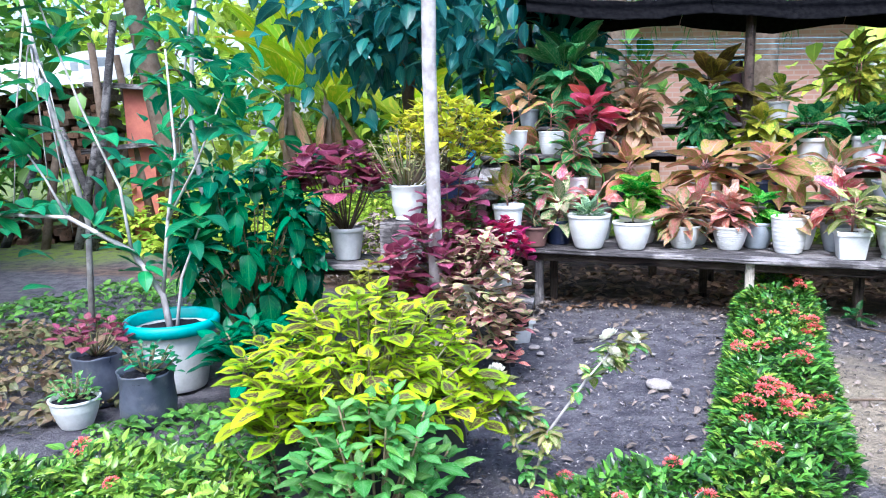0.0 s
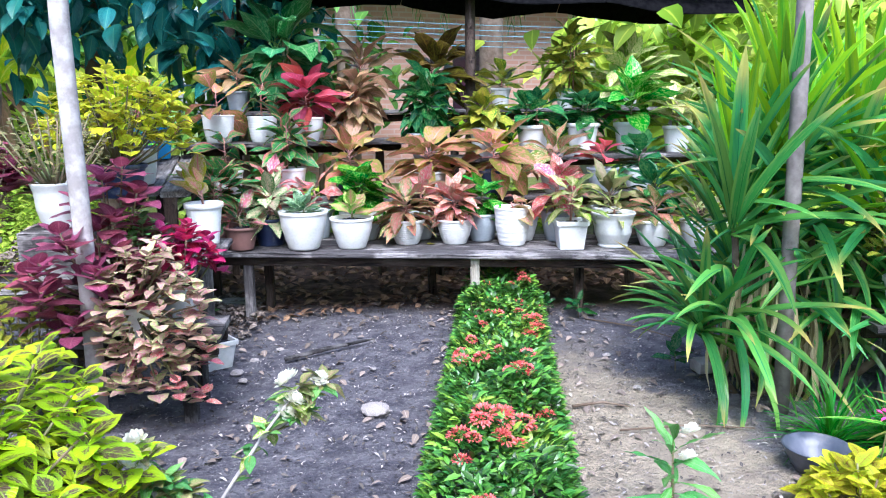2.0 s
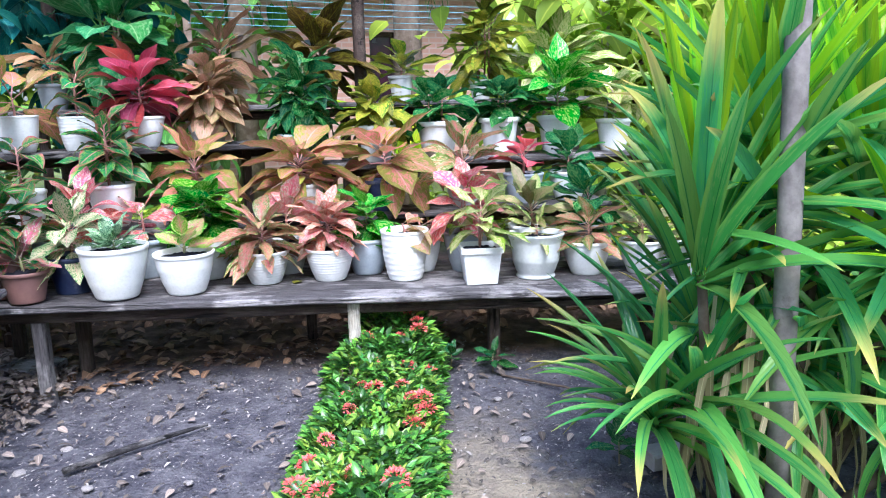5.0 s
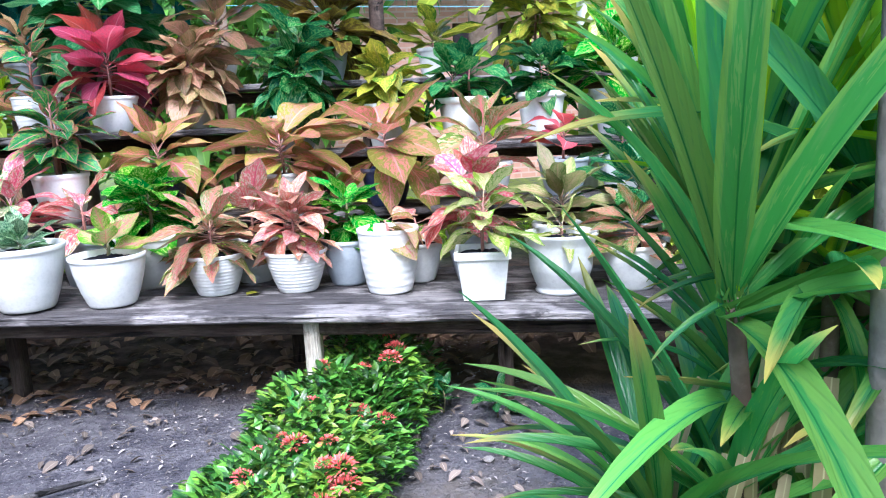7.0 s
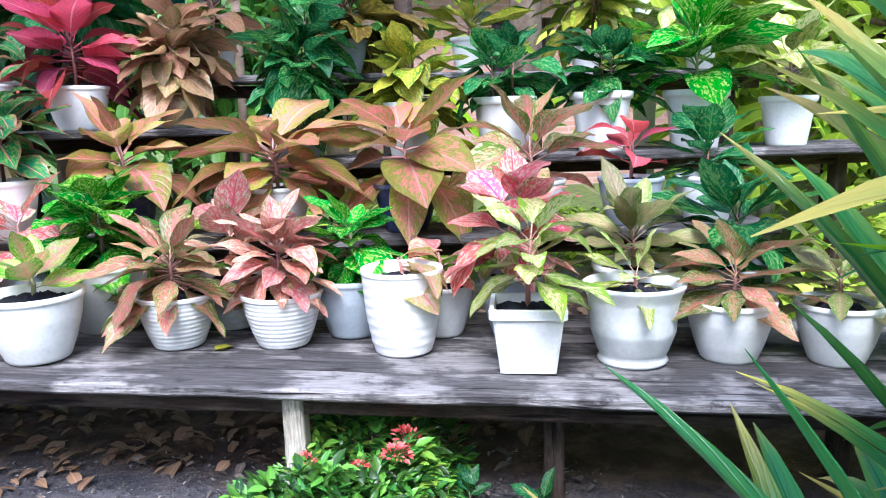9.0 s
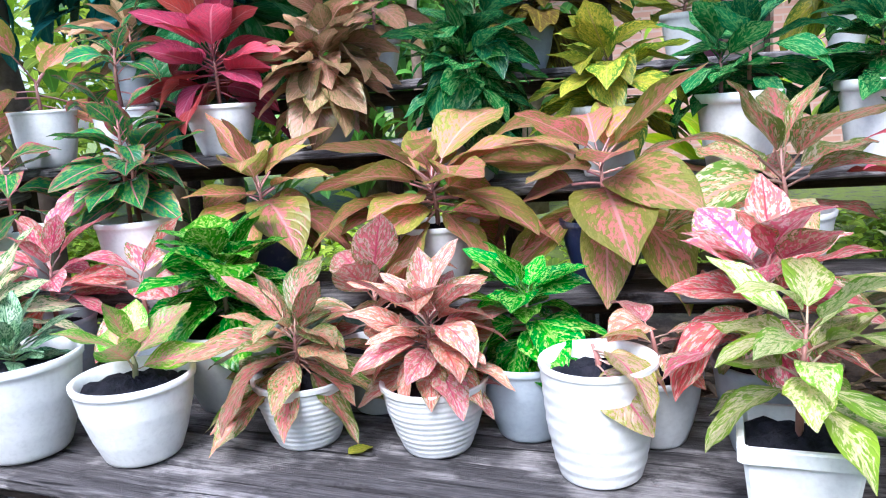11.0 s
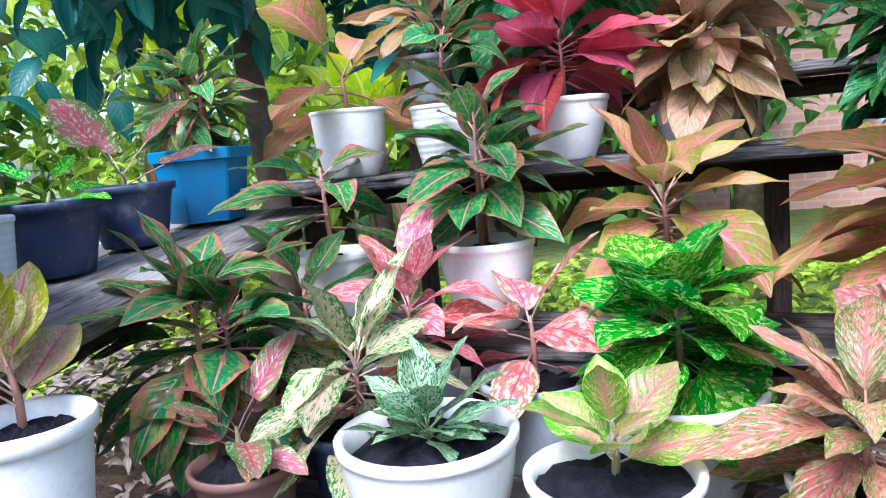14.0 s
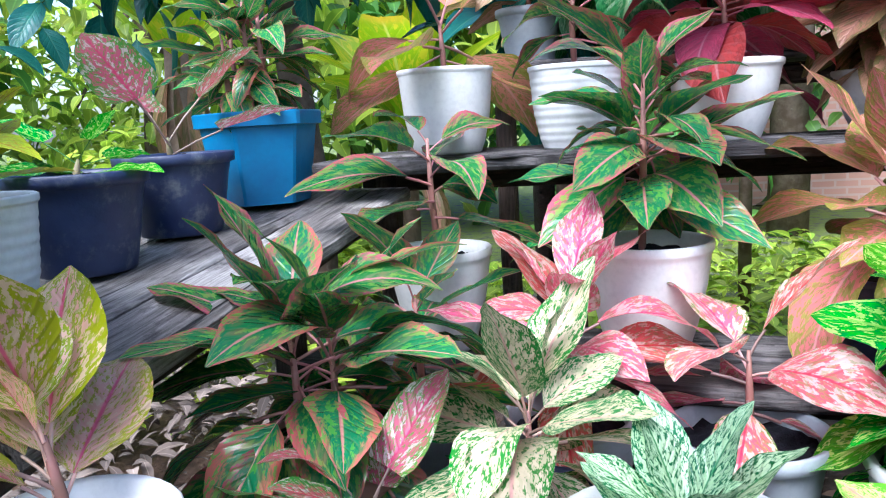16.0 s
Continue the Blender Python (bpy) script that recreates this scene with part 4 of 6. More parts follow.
net = thing("shade_net", "black shade net sagging over the plant benches", "shade net", 0.5, 5.0, 0.0)
for p in range(3):
    net_v, net_f = [], []
    nx, ny = 14, 14
    for j in range(ny + 1):
        for i in range(nx + 1):
            x = 1.3 * p + (1.3 - 0.004) * i / nx
            y = 0.75 * j / ny
            sag = 0.05 * math.sin(math.pi * i / nx) + 0.03 * noise.noise((x * 2, y * 2 + 10, 5)) + 0.012 * noise.noise((x * 9, y * 9, 2))
            fall = 0.13 * max(0.0, 1 - j / 2.0) + 0.12 * max(0.0, (j - ny + 2) / 2.0)
            net_v.append((x, y, 2.02 - sag - fall - 0.02 * (x - 1)))
    for j in range(ny):
        for i in range(nx):
            k = j * (nx + 1) + i
            net_f.append((k, k + 1, k + nx + 2, k + nx + 1))
    n0 = len(net_v)
    part("net_panel", mesh("net_panel", net_v + [(a, b, c + 0.006) for a, b, c in net_v], net_f + [tuple(i + n0 for i in f[::-1]) for f in net_f], M["net"]), net)
for y0 in (0.02, 0.72):
    part("net_pole", mesh("net_pole", *tube([(-0.1, y0, 2.02), (2.1, y0, 2.0), (4.3, y0, 1.97)], [0.022, 0.022, 0.02], 8), M["dark_wood"]), net, "dark round pole under the net")

# ---- potted plants: the front row ----
G1 = "pots on the low bench"
W = "white"


def aglao(label, x, y, z, pot, variety, n, size, **k):
    e, z0 = potted(label, x, y, z, pot, group=k.pop("group", G1), rz=k.pop("rz", 0.0))
    k["width"], k["petiole"], k["rise"] = k.get("width", 0.42) * 1.15, k.get("petiole", 0.3) * 0.75, k.get("rise", 0.12) * 0.8
    rosette(e, z0, variety, int(n * (1.55 if n > 12 else 1.2)), size * (1.0 if n > 12 else 0.98), **k)
    return e


aglao("round white pot with a small silver-green aglaonema", 0.755, 4.075, 0.403, ("bowl", 0.127, 0.203, W, 0), "silver", 16, 0.10, rise=0.04, spread=(5, 72), width=0.42, petiole=0.3, seed=1, stem_mat="stem")
aglao("smooth white pot with dark soil and one young plant", 1.008, 4.045, 0.396, ("bowl", 0.115, 0.165, W, 0), "greenpink", 7, 0.125, rise=0.09, spread=(15, 70), width=0.5, petiole=0.2, seed=2, stem_mat="stem")
aglao("ribbed aged white pot with a coral and olive aglaonema", 1.33, 4.09, 0.388, ("bowl", 0.10, 0.138, "aged_white", 7), "coral", 26, 0.165, rise=0.12, spread=(-40, 75), width=0.34, seed=3)
aglao("ribbed white pot with a bushy pink aglaonema", 1.595, 4.045, 0.38, ("bowl", 0.103, 0.14, W, 7), "pink", 30, 0.135, rise=0.17, spread=(-25, 70), width=0.46, seed=4)
aglao("tall ribbed white pot with drooping pink speckled leaves", 1.89, 3.92, 0.372, ("barrel", 0.10, 0.215, W, 5), "creampink", 6, 0.13, rise=0.06, spread=(-55, 40), width=0.6, seed=5, fan=(-5, 130), arch=1.5)
aglao("square white pot with a leggy cream and pink aglaonema", 2.16, 3.745, 0.365, ("square", 0.083, 0.155, W, 0), "cream", 14, 0.155, rise=0.22, spread=(-15, 70), width=0.36, rz=-18, seed=6, lean=(0.01, 0.01))
aglao("flared white pot with sparse greenish leaves", 2.42, 3.73, 0.358, ("vase", 0.118, 0.195, "aged_white", 0), "cream", 9, 0.13, rise=0.05, spread=(-20, 60), width=0.3, seed=7)
aglao("white pot with a small pinkish aglaonema", 2.66, 3.7, 0.351, ("bowl", 0.105, 0.15, W, 0), "coral", 14, 0.16, rise=0.1, spread=(-25, 70), width=0.36, seed=8)
aglao("small brown fluted pot with a pink and green caladium", 0.44, 4.135, 0.412, ("cone", 0.088, 0.12, "terracotta", 0), "caladium", 9, 0.115, rise=0.08, spread=(-10, 65), width=0.72, kind="heart", petiole=0.6, seed=9, stem_mat="stem")
aglao("plain white pot with a pink, cream and yellow-green aglaonema", 0.256, 3.906, 0.492, ("cone", 0.09, 0.20, W, 0), "creampink", 8, 0.145, rise=0.12, spread=(25, 86), width=0.54, petiole=0.3, seed=10, arch=0.35, fan=(185, 170))
aglao("white pot with green leaves half hidden by pandan", 2.90, 3.62, 0.345, ("bowl", 0.10, 0.15, W, 0), "olive", 14, 0.15, rise=0.1, spread=(-25, 70), width=0.36, seed=61)
aglao("white pot with pale leaves half hidden by pandan", 3.12, 3.55, 0.339, ("cone", 0.10, 0.15, W, 0), "cream", 14, 0.15, rise=0.1, spread=(-25, 70), width=0.36, seed=62)
# second row
aglao("wide brown pot with a red-edged dark green aglaonema", 0.338, 4.275, 0.413, ("cone", 0.122, 0.185, "terracotta", 0), "redgreen", 32, 0.165, rise=0.22, spread=(-32, 78), width=0.44, petiole=0.4, seed=11, stems=2, lean=(-0.01, -0.01))
aglao("ribbed grey pot with a dark red-edged aglaonema", 0.42, 4.5, 0.412, ("barrel", 0.10, 0.18, "grey", 7), "redgreen", 11, 0.15, rise=0.2, spread=(-10, 70), width=0.40, seed=12)
aglao("dark blue pot with a cream speckled aglaonema", 0.6, 4.23, 0.408, ("cone", 0.095, 0.15, "navy", 0), "speckled", 18, 0.16, rise=0.15, spread=(-40, 75), width=0.40, seed=13)
aglao("ribbed grey pot with rosy pink and green leaves", 0.645, 4.43, 0.406, ("barrel", 0.09, 0.18, "grey", 7), "rose", 13, 0.16, rise=0.20, spread=(-5, 70), width=0.42, seed=14)
aglao("grey bucket pot with a leggy red-leaved aglaonema", 0.88, 4.42, 0.4, ("cone", 0.105, 0.17, "grey", 0), "rose", 8, 0.18, rise=0.16, spread=(-20, 65), width=0.46, seed=15)
aglao("large white pot with a bushy bright green aglaonema", 1.12, 4.3, 0.393, ("bowl", 0.13, 0.19, "aged_white", 0), "green", 30, 0.15, rise=0.2, spread=(-35, 66), width=0.68, kind="ovate", seed=16, stem_mat="stem")
aglao("white pot with pink rounded leaves between the others", 1.46, 4.25, 0.384, ("bowl", 0.09, 0.15, "aged_white", 5), "pink", 10, 0.16, rise=0.18, spread=(-5, 70), width=0.55, seed=17)
aglao("pale grey pot with a glossy green aglaonema", 1.78, 4.1, 0.375, ("bowl", 0.10, 0.16, "grey", 0), "green", 22, 0.12, rise=0.18, spread=(-35, 62), width=0.62, kind="ovate", seed=18, stem_mat="stem")
aglao("whitish pot with a few speckled pink leaves", 2.02, 4.05, 0.369, ("bowl", 0.085, 0.14, "aged_white", 0), "pink", 7, 0.12, rise=0.12, spread=(-20, 50), width=0.5, seed=19)
aglao("pale grey pot with broad deep pink leaves", 2.21, 3.99, 0.362, ("bowl", 0.10, 0.18, "grey", 0), "rose", 17, 0.165, rise=0.27, spread=(-15, 70), width=0.52, stems=2, seed=20)
aglao("pale ribbed pot with narrow olive and cream leaves", 2.52, 3.93, 0.355, ("bowl", 0.11, 0.2, "aged_white", 0), "olive", 20, 0.18, rise=0.13, spread=(-10, 75), width=0.28, seed=21)
aglao("pale grey pot with dark green leaves and one red plant", 2.78, 3.86, 0.348, ("bowl", 0.11, 0.2, "grey", 0), "dark", 18, 0.18, rise=0.2, spread=(-10, 70), width=0.42, seed=22)
# second tier
G2 = "pots on the middle tier"
aglao("white pot with a thin red-stemmed aglaonema", 0.42, 4.69, T2, ("bowl", 0.09, 0.18, W, 0), "redgreen", 9, 0.18, rise=0.26, spread=(-15, 60), width=0.42, seed=23, group=G2)
aglao("wide white pot with tall red-edged dark green plants", 0.77, 4.66, T2, ("bowl", 0.102, 0.19, W, 0), "redgreen", 24, 0.165, rise=0.36, spread=(-20, 70), width=0.46, stems=2, seed=24, group=G2)
aglao("dark pot with a salmon and green aglaonema", 1.13, 4.62, T2, ("bowl", 0.10, 0.14, "navy", 0), "salmon", 14, 0.205, rise=0.18, spread=(-18, 74), width=0.46, seed=25, group=G2)
aglao("pot hidden below a broad salmon-red aglaonema", 1.60, 4.50, T2, ("bowl", 0.10, 0.15, "aged_white", 0), "salmon", 19, 0.25, rise=0.16, spread=(-22, 60), width=0.45, seed=26, group=G2)
aglao("pot hidden below a large salmon and olive aglaonema", 1.99, 4.42, T2, ("bowl", 0.10, 0.15, "navy", 0), "salmon", 15, 0.25, rise=0.2, spread=(-30, 62), width=0.46, seed=27, group=G2)
aglao("white pot with pale pinkish-olive leaves and a tall pink leaf", 2.38, 4.35, T2, ("bowl", 0.10, 0.15, "aged_white", 0), "coral", 12, 0.27, rise=0.14, spread=(-10, 78), width=0.36, seed=28, group=G2)
aglao("pale pot with upright crimson leaves", 2.68, 4.29, T2, ("bowl", 0.10, 0.15, "grey", 0), "red", 7, 0.16, rise=0.16, spread=(15, 70), width=0.5, seed=29, group=G2)
aglao("pale pot with dark green leaves", 2.92, 4.25, T2, ("bowl", 0.10, 0.15, "aged_white", 0), "dark", 14, 0.18, rise=0.12, spread=(-10, 70), width=0.42, seed=30, group=G2)
# third tier
G3 = "white pots on the high bench"
aglao("ornate white pot with large drooping salmon leaves", 0.40, 4.95, T3, ("barrel", 0.095, 0.17, W, 0), "salmon", 7, 0.24, rise=0.14, spread=(-35, 72), width=0.46, petiole=0.45, seed=31, group=G3)
aglao("ornate white pot with a slender dark aglaonema", 0.66, 4.93, T3, ("barrel", 0.09, 0.16, "aged_white", 6), "redgreen", 11, 0.17, rise=0.24, spread=(-10, 70), width=0.36, seed=32, group=G3)
aglao("wide white pot with a crimson aglaonema", 0.94, 4.97, T3, ("bowl", 0.105, 0.15, W, 0), "red", 20, 0.20, rise=0.22, spread=(-20, 75), width=0.46, seed=33, group=G3)
aglao("white pot hidden under a bushy bronze aglaonema", 1.25, 5.0, T3, ("bowl", 0.105, 0.12, "aged_white", 0), "bronze", 56, 0.16, rise=0.30, spread=(-50, 65), width=0.5, seed=34, group=G3, stems=2)
aglao("pot hidden under a dense dark green aglaonema", 1.68, 4.85, T3R, ("bowl", 0.11, 0.16, "grey", 0), "dark", 60, 0.18, rise=0.44, spread=(-45, 68), width=0.44, seed=35, group=G3, stems=3, stem_mat="stem")
aglao("white pot with a yellow-spotted green aglaonema", 2.07, 4.77, T3R, ("cone", 0.10, 0.19, "aged_white", 0), "yellowspot", 26, 0.18, rise=0.20, spread=(-30, 70), width=0.44, seed=36, group=G3, stems=2)
aglao("whitish pot with dark green aglaonema leaves", 2.40, 4.72, T3R, ("cone", 0.113, 0.20, "aged_white", 0), "dark", 24, 0.17, rise=0.20, spread=(-30, 70), width=0.44, seed=37, group=G3, stems=2)
aglao("white pot with a dense deep green aglaonema", 2.75, 4.68, T3R, ("cone", 0.11, 0.21, W, 0), "dark", 28, 0.18, rise=0.2, spread=(-25, 70), width=0.42, seed=38, group=G3, stems=2)
aglao("white pot with broad fresh green leaves", 3.10, 4.64, T3R, ("cone", 0.115, 0.21, W, 0), "green", 18, 0.26, rise=0.25, spread=(-5, 75), width=0.42, seed=39, group=G3, stem_mat="stem")
aglao("white pot with pale green leaves behind the pandan", 3.45, 4.60, T3R, ("cone", 0.10, 0.18, W, 0), "cream", 16, 0.22, rise=0.2, spread=(0, 75), width=0.4, seed=40, group=G3, stem_mat="stem")
# top tier
G4 = "pots on the rear top tier"
aglao("white pot with a tall striped dumb cane", 0.84, 5.31, T4, ("cone", 0.105, 0.17, W, 0), "dieff", 36, 0.33, rise=0.42, spread=(-45, 75), width=0.40, stems=3, seed=41, group=G4, stem_mat="stem", stem_r=0.013)
aglao("pot with a tangle of dull bronze leaves", 1.38, 5.34, T4, ("bowl", 0.09, 0.14, "aged_white", 0), "bronze", 18, 0.22, rise=0.24, spread=(-20, 80), width=0.3, seed=42, group=G4)
aglao("pot with a broad dark croton", 1.90, 5.30, T4, ("bowl", 0.09, 0.14, "grey", 0), "croton", 34, 0.27, rise=0.26, spread=(-25, 65), width=0.36, seed=43, group=G4, stems=2)
aglao("small white pot with a yellow-green croton", 2.42, 5.31, T4, ("cone", 0.075, 0.15, W, 0), "yellowspot", 14, 0.21, rise=0.10, spread=(0, 70), width=0.38, seed=44, group=G4)
aglao("small white pot with an upright yellow-green plant", 2.95, 5.3, T4, ("cone", 0.075, 0.12, W, 0), "yellowspot", 44, 0.22, rise=0.50, spread=(-30, 80), width=0.34, stems=3, seed=45, group=G4)
aglao("small white pot with broad pale green leaves", 3.5, 5.3, T4, ("cone", 0.075, 0.12, W, 0), "cream", 20, 0.30, rise=0.25, spread=(5, 80), width=0.36, seed=46, group=G4, stem_mat="stem")
aglao("pot with small spotted leaves on the top tier", 0.55, 5.3, T4, ("cone", 0.08, 0.13, "grey", 0), "bronze", 16, 0.18, rise=0.15, spread=(-10, 70), width=0.34, seed=47, group=G4)

# ---- side bench ----
G5 = "pots on the side bench"
aglao("hexagonal blue pot with a tangled dark aglaonema", 0.03, 4.86, 0.855, ("hex", 0.105, 0.18, "blue", 0), "redgreen", 50, 0.125, rise=0.30, spread=(-15, 75), width=0.32, stems=6, seed=48, group=G5)
aglao("round navy pot with a caladium", -0.03, 4.63, 0.827, ("cone", 0.10, 0.14, "navy", 0), "caladium", 4, 0.13, rise=0.05, spread=(15, 70), width=0.8, kind="heart", petiole=0.9, seed=49, group=G5, stem_mat="stem")
aglao("round navy pot with small caladium leaves", -0.07, 4.42, 0.802, ("cone", 0.10, 0.15, "navy", 0), "green", 5, 0.09, rise=0.04, spread=(0, 60), width=0.85, kind="heart", petiole=0.8, seed=50, group=G5, stem_mat="stem")
aglao("ribbed whitish pot of bare soil with a few sprigs", -0.03, 4.14, 0.771, ("barrel", 0.09, 0.17, "aged_white", 7), "green", 4, 0.05, rise=0.02, spread=(0, 60), width=0.6, seed=51, group=G5, stem_mat="stem")

# ---- coleus and flower pots by the pale trunk ----
e, z0 = potted("dark pot with a mound of yellow-lime coleus", -0.10, 3.85, 0.742, ("cone", 0.12, 0.15, "navy", 0), "coleus")
bush(e, (0, 0, 0.34), (0.30, 0.28, 0.24), 42, 6, 0.075, "lime", seed=1, floor=-0.4, fill=420, base=(0, 0, 0.1))
e, z0 = potted("patterned white pot with a sprawling thin shrub", -0.30, 3.36, 0.685, ("vase", 0.088, 0.175, W, 0), "potted shrub")
bush(e, (0, 0, 0.30), (0.20, 0.2, 0.16), 26, 6, 0.035, "olive", width=0.4, seed=2, floor=-0.4, fill=160, base=(0, 0, 0.12))
e, z0 = potted("light blue pot with a tall wine-purple coleus", -0.62, 3.46, 0.475, ("cone", 0.092, 0.165, "aged_white", 0), "coleus")
bush(e, (-0.05, 0, 0.42), (0.21, 0.18, 0.16), 15, 8, 0.115, "purple", width=0.66, seed=3, floor=-0.3, fill=40, base=(0, 0, 0.12), stem_mat="bark")
e, z0 = potted("pot with a wine-purple coleus leaning on the trunk", -0.14, 3.04, 0.325, ("cone", 0.075, 0.13, "aged_white", 0), "coleus")
bush(e, (-0.06, -0.08, 0.20), (0.17, 0.15, 0.22), 18, 7, 0.10, "purple", width=0.66, seed=4, floor=-0.6, fill=30, base=(0, 0, 0.1))
e, z0 = potted("pot with tall purple and pink coleus shoots", -0.1, 3.16, 0.325, ("cone", 0.075, 0.13, "terracotta", 0), "coleus")
bush(e, (0.02, -0.05, 0.46), (0.11, 0.1, 0.16), 9, 8, 0.10, "purple", width=0.66, seed=5, floor=-0.6, base=(0, 0, 0.1))
e, z0 = potted("white pot with a crimson coleus", 0.13, 3.14, 0.325, ("cone", 0.08, 0.14, W, 0), "coleus")
bush(e, (0, 0, 0.26), (0.13, 0.12, 0.12), 14, 8, 0.075, "magenta", width=0.66, seed=6, floor=-0.3, fill=60, base=(0, 0, 0.1))
e, z0 = potted("white pot with a fresh green leafy plant", 0.0, 3.12, 0.325, ("cone", 0.07, 0.13, W, 0), "potted plant")
bush(e, (0, 0, 0.30), (0.09, 0.09, 0.14), 12, 7, 0.06, "fresh", width=0.5, seed=7, floor=-0.5, base=(0, 0, 0.1))
e, z0 = potted("white pot with a spilling peach and pink coleus", -0.03, 2.96, 0.325, ("cone", 0.075, 0.12, W, 0), "coleus")
bush(e, (0.06, -0.12, 0.09), (0.18, 0.15, 0.28), 40, 7, 0.062, "peach", width=0.62, seed=8, floor=-0.9, fill=180, base=(0, 0, 0.1))
bush(e, (0.12, -0.14, -0.06), (0.13, 0.12, 0.16), 9, 6, 0.055, "rose", width=0.62, seed=18, floor=-0.8, base=(0, 0, 0.1))
e, z0 = potted("square white pot of soil standing on the ground", 0.235, 3.49, 0.005, ("square", 0.088, 0.125, "aged_white", 0), "flower pot", rz=20)
rosette(e, z0, "olive", 5, 0.05, rise=0.02, seed=60, stem_mat="stem")

# ---- coleus in a tyre planter and the shrubs before it ----
e = thing("tyre_planter", "black tyre planter with a great mound of lime coleus", "planter", -0.40, 1.92, 0.0)
v, f = lathe([(0.26, 0.0), (0.31, 0.04), (0.325, 0.10), (0.32, 0.17), (0.29, 0.22), (0.30, 0.24), (0.26, 0.245), (0.24, 0.2), (0.24, 0.16)], 40)
part("tyre", mesh("tyre", v, f, M["rubber"]), e, "weathered black rubber tyre")
part("soil", soil_mesh(0.245, 0.19), e)
bush(e, (0, 0.02, 0.33), (0.38, 0.38, 0.28), 50, 6, 0.088, "coleus", width=0.66, seed=9, floor=-0.25, fill=620, base=(0, 0, 0.15), droop=(0, 45))
e = thing("shrub", "young shrub with pale bluish green oval leaves", "shrub", -0.34, 1.52, 0.0)
bush(e, (0, 0, 0.24), (0.19, 0.16, 0.20), 28, 7, 0.075, "fresh", width=0.42, seed=10, floor=-0.3, fill=120, base=(0, 0, 0.0))
e = thing("shrub", "dark glossy heart-leaved shrub hanging in a dense curtain", "shrub", -1.08, 3.30, 0.0)
bush(e, (0, 0, 0.64), (0.37, 0.26, 0.40), 48, 6, 0.13, "philo", kind="heart", width=0.62, seed=11, floor=-0.95, fill=320, base=(0, 0, 0.1), droop=(-70, -10))

# ---- frangipani-like shrub in the teal-rimmed tub ----
e, z0 = potted("large white tub with a teal rim and a bare-stemmed shrub", -1.36, 2.92, 0.0, ("cone", 0.196, 0.31, "aged_white", 0), "potted shrub")
v, f = lathe([(0.190, 0.265), (0.206, 0.268), (0.211, 0.308), (0.197, 0.322), (0.181, 0.315), (0.178, 0.27)], 32)
part("rim", mesh("rim", v, f[:-1], M["teal"]), e, "teal plastic rim")
pieces = []
tips = []
for pts, r0 in (([(0, 0, 0.2), (-0.03, 0, 0.42), (-0.16, 0.02, 0.62), (-0.42, 0.0, 0.78), (-0.75, 0, 0.80)], 0.022), ([(0.01, 0, 0.2), (0.06, 0, 0.5), (0.14, 0.05, 0.72)], 0.012),
                ([(-0.03, 0, 0.42), (0.0, 0.05, 0.75), (0.04, 0.1, 1.05), (0.03, 0.1, 1.5)], 0.013), ([(-0.16, 0.02, 0.62), (-0.2, 0.05, 0.9), (-0.36, 0.1, 1.25), (-0.5, 0.1, 1.7)], 0.011),
                ([(0.0, 0.05, 0.75), (0.16, 0, 1.0), (0.3, 0, 1.3)], 0.009), ([(-0.42, 0, 0.78), (-0.5, 0, 0.95), (-0.62, 0, 1.15)], 0.009)):
    pieces.append(tube(pts, [0.75 * r0 * (1 - 0.55 * i / (len(pts) - 1)) for i in range(len(pts))], 8))
    tips.append(Vector(pts[-1]))
    for a, b in zip(pts[1:], pts[2:]):
        tips.append(Vector(a).lerp(Vector(b), 0.6))
part("stem", mesh("stem", *merged(*pieces), M["pale_bark"]), e, "pale lichened bare stems")
lq = random.Random(4)
for t in tips:
    for i in range(8):
        m = Matrix.Translation(t + Vector((0, 0, lq.uniform(-0.03, 0.05)))) @ Matrix.Rotation(lq.uniform(0, 6.28), 4, "Z") @ Matrix.Rotation(-radians(lq.uniform(-20, 50)), 4, "Y") @ Matrix.Scale(lq.uniform(0.12, 0.20), 4)
        part("leaf", leaf_mesh("shrub", "aglao", lq.randrange(3), 0.46, 0.1), e, m=m)


def grow_bag(x, y, r, h, seed, label):
    """A crumpled polythene bag with folded lip."""
    e = thing("grow_bag", label, "grow bag", x, y, 0.0)
    verts, faces, n = [], [], 28
    rows = [(0.85, 0), (0.98, 0.05), (1.0, 0.4), (0.97, 0.8), (1.02, 0.95), (1.05, 1.0), (0.97, 0.98), (0.93, 0.85)]
    for rr, zz in rows:
        for k in range(n):
            a = 2 * math.pi * k / n
            w = 1 + 0.10 * noise.noise((math.cos(a) * 2.2, math.sin(a) * 2.2, zz * 3 + seed))
            verts.append((r * rr * w * math.cos(a), r * rr * w * math.sin(a), h * zz * (1 + 0.06 * noise.noise((a, zz * 2, seed)))))
    for i in range(len(rows) - 1):
        for k in range(n):
            k2 = (k + 1) % n
            faces.append((i * n + k, i * n + k2, (i + 1) * n + k2, (i + 1) * n + k))
    faces.append(tuple(range(n))[::-1])
    part("bag", mesh("bag", verts, faces, M["bag"]), e)
    part("soil", soil_mesh(r * 0.95, h * 0.87), e)
    return e, h * 0.87


